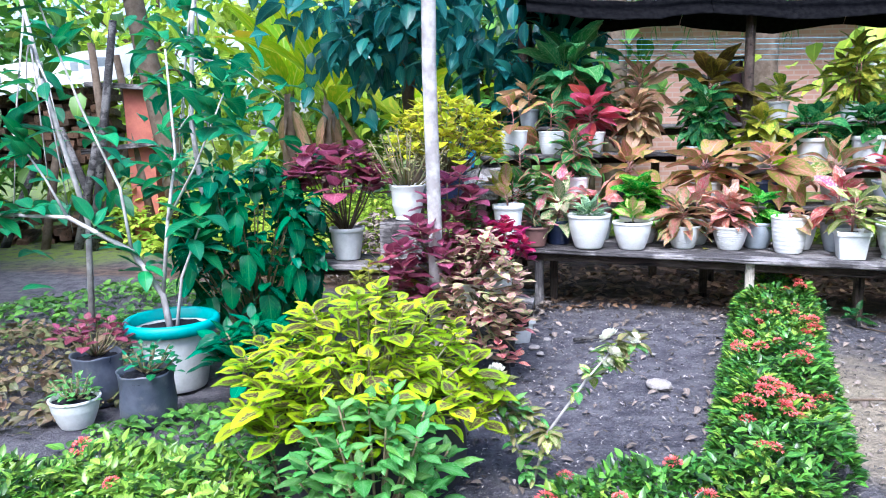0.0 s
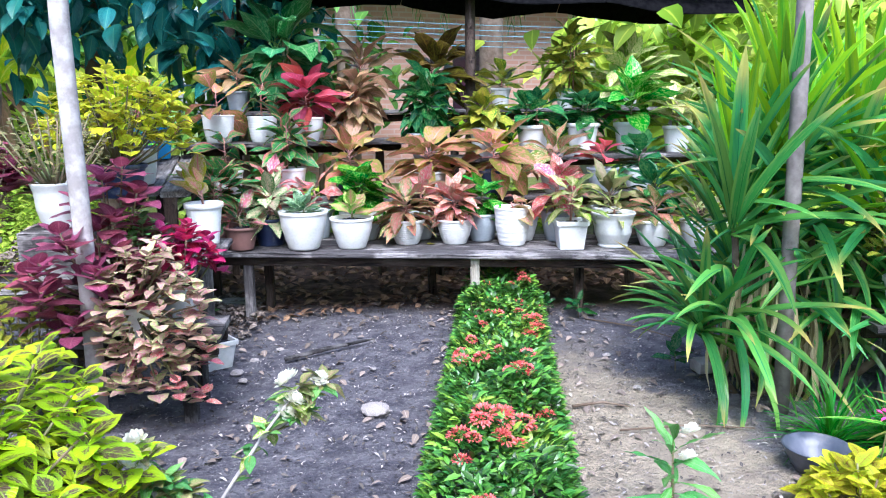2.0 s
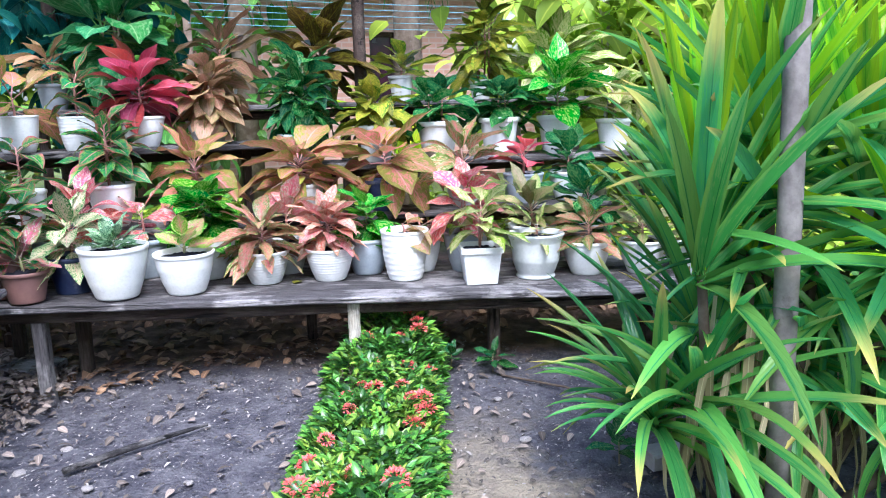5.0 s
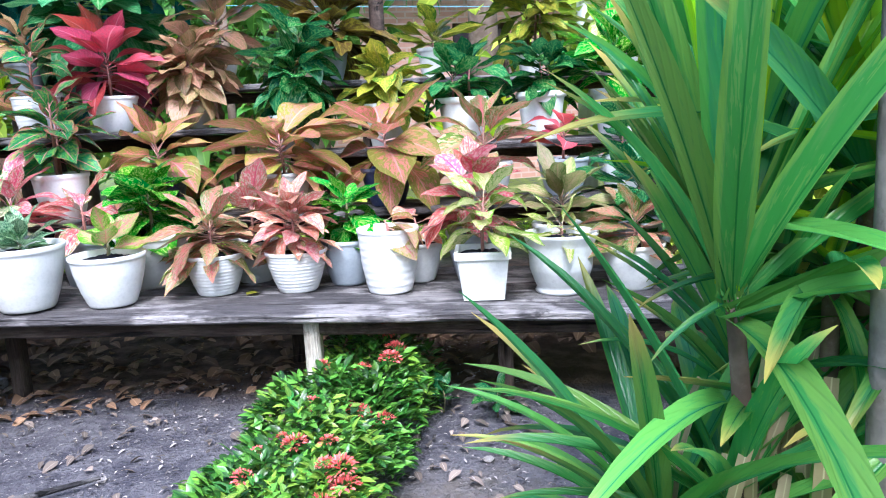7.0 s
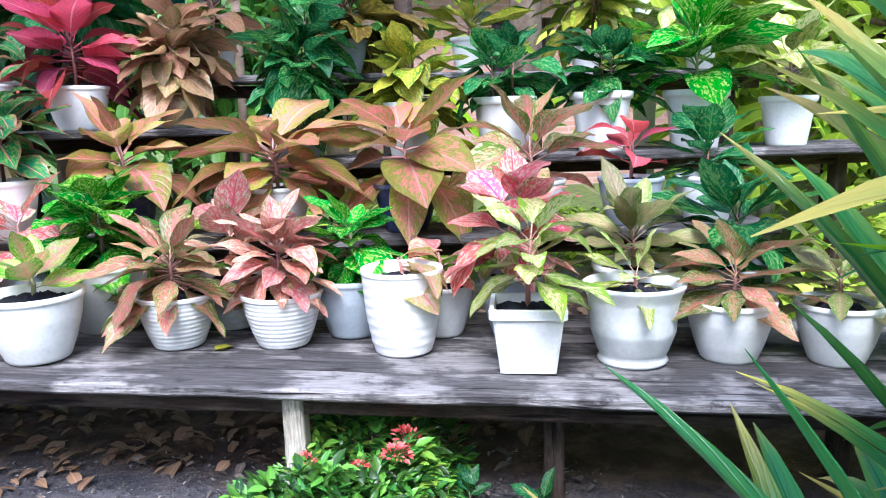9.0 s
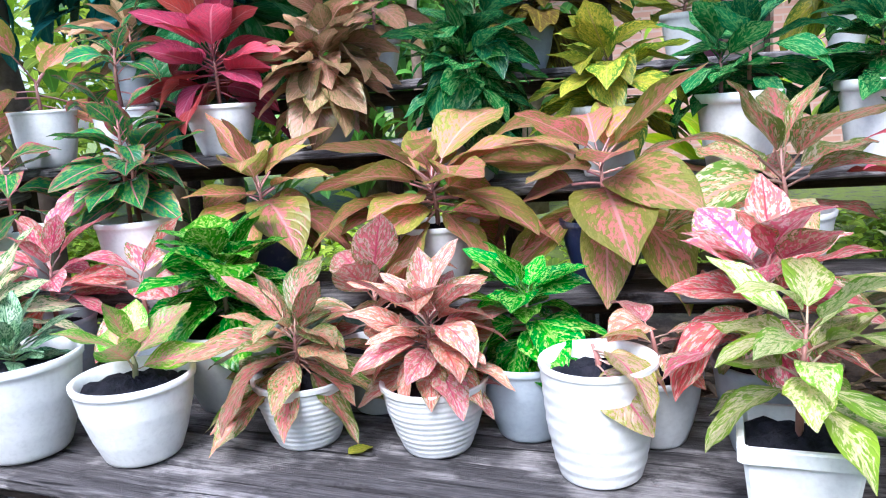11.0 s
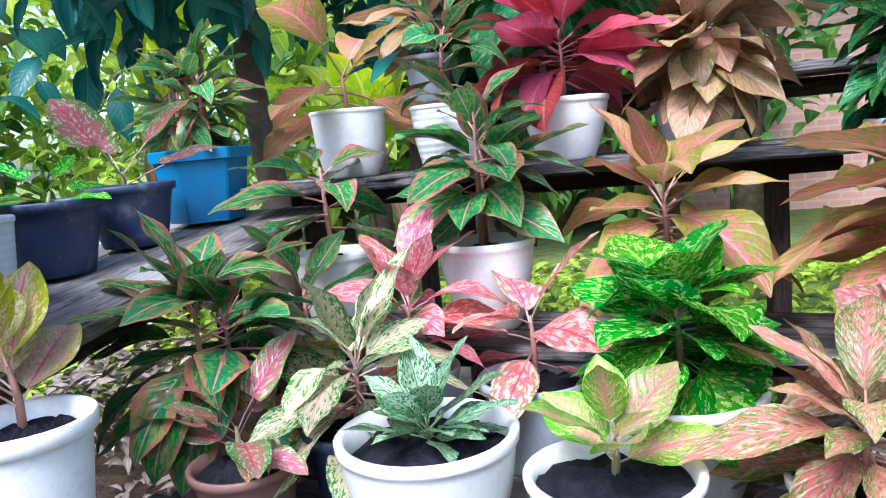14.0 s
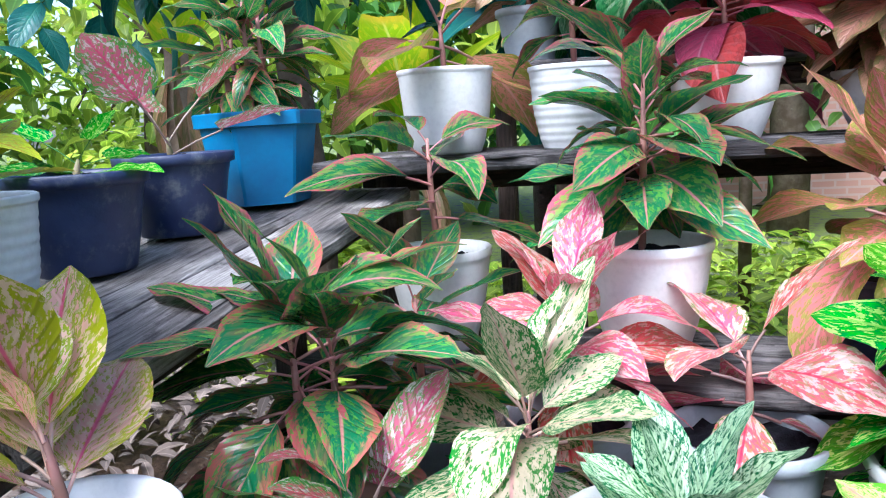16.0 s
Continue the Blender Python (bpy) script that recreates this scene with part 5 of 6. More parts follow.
e, z0 = grow_bag(-1.32, 2.48, 0.105, 0.22, 1, "crumpled dark polythene grow bag with small green weeds")
bush(e, (0.03, 0, 0.27), (0.09, 0.08, 0.06), 12, 6, 0.04, "shrub", width=0.5, seed=12, floor=-0.2, base=(0, 0, 0.2))
e, z0 = grow_bag(-1.62, 2.72, 0.10, 0.22, 4, "dark polythene grow bag with a magenta-leaved plant")
bush(e, (0, 0, 0.32), (0.13, 0.10, 0.06), 10, 6, 0.055, "purple", width=0.6, seed=13, floor=-0.3, base=(0, 0, 0.2))
e, z0 = potted("small round white pot with green seedlings", -1.60, 2.46, 0.0, ("bowl", 0.095, 0.12, "aged_white", 0), "flower pot")
bush(e, (0, 0, 0.16), (0.08, 0.08, 0.05), 12, 6, 0.035, "fresh", width=0.5, seed=14, floor=-0.1, base=(0, 0, 0.1))

# ---- ixora hedge ----
def flower_head(mat, n, r, petal, seed, shape=None):
    q = random.Random(seed)
    rows = []
    for i in range(n):
        u, a = q.uniform(0.0, 1.0), i * 2.3999
        w = math.sqrt(1 - u * u)
        rows.append((r * w * math.cos(a), r * w * math.sin(a), r * u * 0.6, a, math.asin(u) + q.uniform(-0.4, 0.4), q.uniform(-0.5, 0.5), petal * q.uniform(0.8, 1.2)))
    ob = cloud("flower", shape or SMALL, rows, mat)
    me = ob.data
    bpy.data.objects.remove(ob)
    return me


red_heads = [flower_head(M["petal_red"], 90, 0.027, 0.014, k) for k in range(3)]


def hedge(label, a, b, width, height, count, flowers, seed, mat="ixora", young=0.0, fl=(0.55, 0.95)):
    q = random.Random(seed)
    a, b = Vector((*a, 0)), Vector((*b, 0))
    d = b - a
    L = d.length
    e = thing("ixora_hedge", label, "hedge", *((a + b) / 2).xy, 0.0, math.degrees(math.atan2(d.y, d.x)))
    def top(x, y):
        lump = 0.8 + 0.6 * noise.noise((x * 4 + seed, y * 5, seed)) + 0.3 * noise.noise((x * 11, y * 11, seed))
        return height * lump * max(0.0, 1 - (abs(y) / (width * 0.55)) ** 4) ** 0.5
    rows, pale, stems = [], [], []
    while len(rows) + len(pale) < count:
        x, y = q.uniform(-L / 2, L / 2), q.uniform(-0.53, 0.53) * width * (1 + 0.15 * noise.noise((len(rows) * 0.01, seed, 2)))
        h = top(x, y)
        if h < 0.02:
            continue
        z = h * (1 - abs(q.gauss(0, 0.22)))
        out = math.atan2(y, q.uniform(-0.1, 0.1)) if abs(y) > width * 0.25 else q.uniform(0, 6.28)
        row = (x, y, max(0.01, z), out + q.uniform(-0.9, 0.9), q.uniform(-0.1, 1.1), q.uniform(-0.6, 0.6), q.uniform(0.024, 0.052))
        (pale if noise.noise((x * 3, y * 3, seed + 4)) + q.uniform(-0.5, 0.5) > 0.45 - young else rows).append(row)
    part_a = cloud("foliage", SMALL, rows, M[mat], e)
    if pale:
        part_b = cloud("young_foliage", SMALL, pale, M["ixora_young"], e)
    for _ in range(int(L * 40)):
        x, y = q.uniform(-L / 2, L / 2), q.uniform(-0.3, 0.3) * width
        stems.append(tube([(x, y, -0.01), (x + q.uniform(-0.04, 0.04), y * 1.3, top(x, y) * 0.8)], [0.004, 0.002], 4))
    tagged(part("stem_tangle", mesh("stems", *merged(*stems), M["bark"]), e), kind="stuff")
    for i in range(flowers):
        x, y = q.uniform(-L / 2, L / 2) * 0.96, q.uniform(-0.42, 0.42) * width
        part("flower", red_heads[i % 3], e, "coral-red flower head", pose(x, y, top(x, y) + 0.008, q.uniform(-25, 25), q.uniform(-25, 25), q.uniform(0, 360)) @ Matrix.Scale(q.uniform(*fl), 4))
    return e


hedge("clipped ixora hedge with coral-red flowers beside the path", (0.86, 1.72), (1.86, 4.0), 0.39, 0.25, 14000, 44, 1, fl=(0.6, 1.1), young=0.12)
hedge("low ixora hedge with a few coral flowers", (-0.05, 1.24), (0.92, 1.66), 0.32, 0.21, 4600, 11, 2, young=0.15)
hedge("loose yellowish ixora hedge with pink flower heads", (-2.3, 1.62), (-0.72, 1.42), 0.66, 0.26, 10000, 10, 3, young=0.75)

# ---- pandan clump ----
PX, PY = 2.30, 2.40
e = thing("pandan_clump", "tall pandan clump with long arching bright green leaves", "pandan", PX, PY, 0.0)
pq = random.Random(21)
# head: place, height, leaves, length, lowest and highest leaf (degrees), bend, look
heads = [(2.08, 2.36, 0.70, 30, 0.66, 2, 84, 0.45, "pandan"), (2.18, 2.50, 0.80, 24, 0.66, 5, 85, 0.45, "pandan"), (2.36, 2.44, 0.98, 36, 0.68, 15, 86, 0.4, "pandan_lit"), (2.30, 2.36, 0.85, 26, 0.60, 0, 80, 0.6, "pandan"),
         (2.60, 2.34, 0.88, 34, 0.68, 10, 84, 0.45, "pandan_lit"), (2.72, 2.22, 0.66, 32, 0.66, -5, 80, 0.7, "pandan"), (2.80, 2.42, 0.86, 28, 0.70, 5, 82, 0.6, "pandan_lit"), (2.52, 2.56, 0.95, 26, 0.66, 20, 86, 0.4, "pandan"),
         (2.02, 2.44, 0.30, 40, 0.58, -18, 62, 0.9, "pandan"), (2.10, 2.38, 0.36, 30, 0.56, -25, 66, 0.9, "pandan"), (2.22, 2.50, 0.48, 30, 0.56, -15, 75, 0.7, "pandan"),
         (2.24, 2.36, 0.72, 18, 0.40, -48, 30, 0.9, "pandan"), (2.40, 2.30, 0.70, 20, 0.42, -50, 30, 0.9, "pandan"), (2.42, 2.34, 0.42, 26, 0.46, -42, 45, 0.9, "pandan"), (2.60, 2.22, 0.45, 28, 0.50, -35, 60, 0.9, "pandan"),
         (2.60, 2.20, 0.72, 22, 0.48, -40, 50, 0.9, "pandan"), (2.66, 2.06, 0.40, 22, 0.46, -30, 60, 0.9, "pandan")]
for hx, hy, hz, n, L, lo, hi, bend, look_name in heads:
    hx, hy = hx - PX, hy - PY
    part("stem", mesh("stem", *tube([(hx * 0.4, hy * 0.4, -0.02), (hx * 0.8, hy * 0.8, hz * 0.5), (hx, hy, hz)], [0.017, 0.015, 0.012], 9), M["bark"]), e)
    for i in range(n):
        f = (i + 0.5) / n
        el = radians(lo + (hi - lo) * f ** 0.8 + pq.uniform(-6, 6))
        az = i * 2.0944 + i * 0.16 + pq.uniform(-0.15, 0.15)
        sc = L * pq.uniform(0.8, 1.12)
        for _ in range(14):
            reach = sc * math.cos(el) * 0.95 + 0.03
            tx, ty = PX + hx + reach * math.cos(az), PY + hy + reach * math.sin(az)
            if tx > max(1.84 if hz > 0.4 else 1.76, 1.487 + (0.58 if hz > 0.4 else 0.33) * (ty - 1.647)):
                break
            el, sc = min(el + 0.09, radians(84)), sc * 0.95
        # upper leaves of high heads take the lime copy that carries the light
        young = f > (0.45 if look_name == "pandan_lit" else 0.82 if hz > 0.6 else 1.0)
        me = leaf_mesh("pandan_lit" if young else "pandan", "strap", pq.randrange(3), 0.078 if L > 0.55 else 0.088, 0.0, 0.65, round(bend * (1.5 - 1.1 * f), 1), 0.0)
        part("leaf", me, e, m=Matrix.Translation((hx, hy, hz - 0.06 * (1 - f))) @ Matrix.Rotation(az, 4, "Z") @ Matrix.Rotation(-el, 4, "Y") @ Matrix.Rotation(pq.uniform(-0.3, 0.3), 4, "X") @ Matrix.Scale(sc, 4))
rows = []
for _ in range(170):
    a = pq.uniform(0, 6.28)
    rows.append((0.06 + 0.3 * math.cos(a) * pq.random(), 0.2 * math.sin(a) * pq.random(), pq.uniform(0.2, 0.62), a, pq.uniform(-1.4, -0.9), pq.uniform(-0.5, 0.5), pq.uniform(0.25, 0.45)))
tagged(cloud("dead_leaves", BLADE, rows, M["straw"], e), "hanging dry straw-coloured leaves", kind="stuff")


def strap_clump(name, label, x, y, z, n, L, variety, width, lo, hi, seed, arch=1.2):
    e = thing(name, label, "strap-leaved plant", x, y, z)
    q = random.Random(seed)
    for i in range(n):
        f = (i + 0.5) / n
        m = Matrix.Translation((q.uniform(-0.02, 0.02), q.uniform(-0.02, 0.02), 0)) @ Matrix.Rotation(i * 2.3999, 4, "Z") @ Matrix.Rotation(-radians(lo + (hi - lo) * f), 4, "Y") @ Matrix.Scale(L * q.uniform(0.7, 1.1), 4)
        part("leaf", leaf_mesh(variety, "strap", q.randrange(3), width, 0.0, 0.4, arch, 0.0), e, m=m)
    return e


strap_clump("spider_plant", "arching striped strap-leaved plant at the path's edge", 2.42, 1.62, 0.02, 60, 0.48, "strap", 0.065, 5, 80, 1)
strap_clump("spider_plant", "arching striped strap-leaved plant beside the bench", 2.75, 1.72, 0.02, 46, 0.50, "strap", 0.065, 5, 80, 2)
strap_clump("grass_clump", "tuft of fine dark green grassy leaves", 2.16, 1.92, 0.0, 120, 0.26, "grass", 0.03, 10, 88, 3, 0.9)
strap_clump("grass_clump", "tuft of fine dark green grassy leaves", 2.34, 1.86, 0.0, 110, 0.24, "grass", 0.03, 10, 88, 4, 0.9)
pink = part("flower", flower_head(M["petal_pink"], 30, 0.02, 0.022, 9), m=pose(2.04, 1.62, 0.24))
tagged(pink, "small magenta flower on a thin stem", "flower")
part("stem", mesh("stem", *tube([(0.02, 0.04, -0.24), (0.01, 0.02, -0.1), (0, 0, 0)], [0.003, 0.003, 0.002], 5), M["stem"]), pink)
e = thing("basin", "small grey-blue plastic basin on the ground", "basin", 1.97, 1.80, 0.004)
v, f = lathe([(0.06, 0.0), (0.085, 0.04), (0.1, 0.075), (0.105, 0.08), (0.097, 0.08), (0.08, 0.04), (0.05, 0.01)], 28)
part("bowl", mesh("bowl", v, f, M["bag"]), e)
e = thing("shrub", "yellow-lime coleus with brown leaf centres", "coleus", 1.90, 1.56, 0.0)
bush(e, (0, 0, 0.08), (0.14, 0.11, 0.07), 18, 6, 0.075, "lime", width=0.6, seed=31, floor=-0.2, fill=60, base=(0, 0, 0))
for k, (x, y) in enumerate(((2.6, 2.05), (2.78, 1.97), (3.0, 1.88), (3.22, 1.78))):
    e, z0 = potted("white pot with a yellowing leafy shrub", x, y, 0.373, ("cone", 0.085, 0.14, W, 0), "potted shrub", group="pots beside the pandan")
    bush(e, (0, 0, 0.30), (0.15, 0.15, 0.17), 18, 6, 0.075, ("yellowspot", "cream", "fresh", "lime")[k], width=0.42, seed=32 + k, floor=-0.4, fill=50, base=(0, 0, 0.1))
e = thing("water_tub", "large dark blue tub standing among shrubs", "tub", 4.55, 3.35, 0.0)
v, f = lathe([(0.36, 0.0), (0.42, 0.5), (0.46, 1.0), (0.49, 1.02), (0.49, 1.08), (0.45, 1.08), (0.42, 0.9)], 36)
part("body", mesh("body", v, f, M["navy"]), e)
for k, (x, y, s) in enumerate(((2.15, 3.62, 0.06), (2.0, 3.72, 0.05), (2.12, 2.72, 0.06), (2.4, 2.62, 0.07), (1.92, 3.9, 0.05))):
    e = thing("weed", "small green weed rooted in bare soil", "weed", x, y, 0.0, group="weeds")
    rosette(e, 0.02, "dark", 9, s * 1.4, rise=0.05, spread=(0, 60), width=0.5, petiole=0.15, seed=70 + k, stem_mat="stem", stem_r=0.003)

# ---- plants by the hedge ----
e = thing("jasmine_shrub", "bare-stemmed young shrub with white double flowers", "shrub", 0.13, 1.86, 0.0)
stems = [[(0, 0, 0), (0.05, 0, 0.18), (0.17, 0.0, 0.35), (0.27, 0.02, 0.46)], [(0, 0, 0), (-0.06, 0.03, 0.16), (-0.11, 0.03, 0.34)], [(0.03, 0, 0.12), (-0.02, 0.04, 0.22), (-0.08, 0.02, 0.27)], [(0.17, 0, 0.35), (0.27, 0.03, 0.39), (0.33, 0.02, 0.46)]]
for pts in stems:
    part("stem", mesh("stem", *tube(pts, [0.006 - 0.001 * i for i in range(len(pts))], 7), M["pale_bark"]), e)
jq = random.Random(8)
for k in range(270):
    pts = stems[k % 4]
    i = jq.randrange(1, len(pts))
    p = Vector(pts[i - 1]).lerp(Vector(pts[i]), jq.random() if k % 3 else 1.0)
    part("leaf", leaf_mesh(("olive", "fresh", "cream")[k % 3], "aglao", jq.randrange(3), 0.45, 0.1), e, m=Matrix.Translation(p) @ Matrix.Rotation(jq.uniform(0, 6.28), 4, "Z") @ Matrix.Rotation(-jq.uniform(-0.4, 0.9), 4, "Y") @ Matrix.Scale(jq.uniform(0.035, 0.072), 4))
white_head = flower_head(M["petal_white"], 64, 0.016, 0.022, 5, leaf_shape("ovate", 4, 0.0, -0.9, 0.3, 0.95, 0.02, 3, True))
for p in ((0.24, 0.0, 0.485), (0.32, 0.02, 0.47), (0.255, 0.0, 0.43), (0.24, 0.02, 0.395), (-0.11, 0.03, 0.375), (-0.1, 0.02, 0.30), (-0.13, 0.0, 0.33)):
    part("flower", white_head, e, "white double flower", pose(*p, jq.uniform(-30, 30), jq.uniform(-30, 30), jq.uniform(0, 360)) @ Matrix.Scale(jq.uniform(0.7, 0.95), 4))
e = thing("flowering_weed", "upright green plant with toothed leaves and white flowers", "flowering plant", 1.32, 1.63, 0.0)
rosette(e, 0.02, "fresh", 16, 0.13, rise=0.24, spread=(-10, 70), width=0.22, petiole=0.1, seed=80, stem_mat="stem", stem_r=0.005)
for p in ((0.02, -0.03, 0.31), (0.0, -0.05, 0.25)):
    part("flower", white_head, e, "white flower", pose(*p, -30, 0, 0) @ Matrix.Scale(0.8, 4))
e = thing("flowering_weed", "leafy green plant beside the pale hedge", "plant", -0.62, 1.75, 0.0)
bush(e, (0, 0, 0.16), (0.16, 0.16, 0.12), 22, 6, 0.05, "fresh", width=0.4, seed=41, floor=-0.2, fill=80, base=(0, 0, 0))
e = thing("shrub", "dark croton with yellow lower leaves beside the trunk", "shrub", -0.42, 3.05, 0.0)
bush(e, (0, 0, 0.34), (0.16, 0.13, 0.20), 22, 7, 0.075, "yellowspot", width=0.42, seed=42, floor=-0.7, fill=60, base=(0, 0, 0))
e = thing("shrub", "broad-leaved dark green plant behind the tub", "shrub", -0.92, 2.72, 0.0)
bush(e, (0, 0, 0.20), (0.20, 0.16, 0.14), 16, 6, 0.13, "philo", kind="aglao", width=0.36, seed=43, floor=-0.2, fill=40, base=(0, 0, 0))


def leafy_mound(name, label, category, x, y, rx, ry, h, n, size, mat, template=BROAD, seed=0, kind="stuff"):
    """Low loose growth, uneven in height, with gaps."""
    q = random.Random(seed)
    rows = []
    while len(rows) < n:
        a, r = q.uniform(0, 6.28), math.sqrt(q.random())
        px, py = x + rx * r * math.cos(a), y + ry * r * math.sin(a)
        top = h * (0.55 + 0.9 * noise.noise((px * 2.3, py * 2.3, seed))) * (1 - 0.6 * r * r)
        if top < 0.01:
            continue
        rows.append((px, py, top * (1 - abs(q.gauss(0, 0.3))) + 0.005, q.uniform(0, 6.28), q.uniform(-0.3, 0.9), q.uniform(-0.6, 0.6), size * q.uniform(0.6, 1.3)))
    return tagged(cloud(name, template, rows, mat), label, category, kind=kind)


leafy_mound("ground_cover", "low brownish-green weeds covering the ground", "ground cover", -2.2, 3.0, 0.75, 0.85, 0.22, 1900, 0.055, M["olive_small"], seed=1)
leafy_mound("ground_cover", "low green weeds between pots and hedge", "ground cover", -1.05, 2.15, 0.5, 0.45, 0.10, 900, 0.045, M["mid_green"], seed=2)
leafy_mound("ground_cover", "grassy green weeds beyond the tub", "ground cover", -2.0, 4.4, 1.1, 0.8, 0.14, 1300, 0.06, M["mid_green"], seed=3)
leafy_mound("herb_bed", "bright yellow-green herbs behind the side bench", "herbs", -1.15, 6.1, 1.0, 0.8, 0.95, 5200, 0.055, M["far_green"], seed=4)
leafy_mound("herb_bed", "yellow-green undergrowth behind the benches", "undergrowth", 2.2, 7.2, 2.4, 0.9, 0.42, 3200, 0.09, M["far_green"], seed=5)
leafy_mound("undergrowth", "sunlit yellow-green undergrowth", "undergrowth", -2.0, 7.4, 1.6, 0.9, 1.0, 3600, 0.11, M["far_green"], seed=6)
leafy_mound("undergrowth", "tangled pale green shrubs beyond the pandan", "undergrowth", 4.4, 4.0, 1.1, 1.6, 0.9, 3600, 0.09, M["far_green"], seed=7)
leafy_mound("undergrowth", "green shrubs beside the flower pot bench", "undergrowth", 3.6, 2.6, 0.8, 0.7, 0.6, 1800, 0.08, M["mid_green"], seed=8)

# ---- trees ----
def tree(name, label, x, y, trunk, r, crown, n, size, mat, template=BROAD, seed=0, limbs=6, bark="bark", droop=(-0.9, 0.5), clumps=14):
    """A tapered trunk with limbs and a crown of leaf clumps. crown: centre and radii, from the foot."""
    q = random.Random(seed)
    e = thing(name, label, "tree", x, y, 0.0)
    part("trunk", mesh("trunk", *tube(trunk, [r * (1.15 - 0.6 * i / (len(trunk) - 1)) for i in range(len(trunk))], 12), M[bark]), e)
    c, rad = Vector(crown[0]), Vector(crown[1])
    top = Vector(trunk[-1])
    centres = []
    for k in range(clumps):
        d = Vector((q.gauss(0, 1), q.gauss(0, 1), q.gauss(0, 1))).normalized() * q.uniform(0.45, 1.0)
        centres.append(c + Vector((d.x * rad.x, d.y * rad.y, d.z * rad.z)))
    for k in range(limbs):
        p = centres[k % len(centres)]
        s = Vector(trunk[-2]).lerp(top, q.random())
        part("limb", mesh("limb", *tube([s, s.lerp(p, 0.5) + Vector((0, 0, 0.08)), p], [r * 0.4, r * 0.25, r * 0.1], 7), M[bark]), e)
    rows = []
    for i in range(n):
        p = centres[i % len(centres)] + Vector((q.gauss(0, 0.22) * rad.x, q.gauss(0, 0.22) * rad.y, q.gauss(0, 0.2) * rad.z))
        rows.append((p.x, p.y, p.z, q.uniform(0, 6.28), q.uniform(*droop), q.uniform(-0.5, 0.5), size * q.uniform(0.7, 1.25)))
    part_ob = cloud("crown", template, rows, mat, e)
    return e


tree("tree", "dark tree with large drooping blue-green leaves", -0.35, 6.1, [(0, 0, -0.05), (0.03, 0, 0.7), (-0.02, -0.05, 1.4), (0.05, -0.1, 2.0)], 0.07, ((-0.15, -0.5, 2.05), (0.95, 0.45, 0.66)), 500, 0.22, V["avocado"], DROOPY, 1, 9, droop=(-1.3, 0.1), clumps=26)
tree("tree", "dark leafy branch overhanging the benches", 0.62, 6.0, [(0, 0, -0.05), (0.0, 0, 0.9), (0.02, -0.1, 1.8)], 0.05, ((0.05, -0.25, 1.75), (0.45, 0.3, 0.55)), 230, 0.23, V["avocado"], DROOPY, 2, 5, droop=(-1.3, 0.1), clumps=12)
tree("tree", "slender sapling with bluish-green leaves", -1.45, 3.75, [(0, 0, -0.05), (0.03, 0, 0.6), (-0.02, 0, 1.2), (0.05, 0, 2.0)], 0.018, ((0.05, 0, 1.25), (0.48, 0.3, 0.75)), 200, 0.15, V["shrub"], DROOPY, 3, 9, bark="pale_bark", droop=(-0.7, 0.6), clumps=22)
tree("tree", "thin sapling with green leaves", -2.0, 3.5, [(0, 0, -0.05), (0.04, 0, 0.7), (-0.1, 0, 1.3), (-0.2, 0, 1.9)], 0.016, ((-0.1, 0, 1.05), (0.45, 0.3, 0.6)), 40, 0.15, V["shrub"], DROOPY, 4, 8, bark="pale_bark", droop=(-0.7, 0.6), clumps=14)
tree("tree", "leaning brown tree trunk", -3.0, 7.2, [(0.35, 0, -0.05), (0.2, 0, 1.0), (0.0, 0, 2.2), (-0.2, 0, 3.6)], 0.13, ((-0.2, 0, 4.0), (1.5, 1.3, 0.9)), 1500, 0.2, M["mid_green"], BROAD, 6, 7)
far = [(-6.5, 9.5, 3.2, 2.4), (-4.6, 12.0, 3.4, 3.0), (-1.8, 11.0, 3.0, 2.6), (0.6, 10.5, 2.8, 2.2), (9.5, 10.0, 3.2, 2.6), (8.0, 6.5, 2.6, 2.2), (7.0, 3.6, 2.2, 2.0), (10.5, 6.0, 3.4, 2.6), (7.8, 0.8, 2.4, 2.0), (-6.0, 5.5, 2.6, 2.2), (-5.2, 2.6, 2.4, 2.0),
       (-6.5, -1.5, 3.2, 2.4), (-3.0, -6.5, 3.2, 2.6), (2.5, -7.5, 3.4, 2.8), (7.0, -4.5, 3.2, 2.6), (5.5, 6.3, 2.2, 1.7), (11.5, 13.0, 4, 3)]
# trees on the right all take the leaf colour that holds the sunlight
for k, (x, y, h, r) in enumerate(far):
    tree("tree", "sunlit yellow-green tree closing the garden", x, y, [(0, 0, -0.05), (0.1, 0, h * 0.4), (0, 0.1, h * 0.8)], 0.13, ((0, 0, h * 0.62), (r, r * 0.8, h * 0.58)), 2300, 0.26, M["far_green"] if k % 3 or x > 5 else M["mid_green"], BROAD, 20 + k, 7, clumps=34)


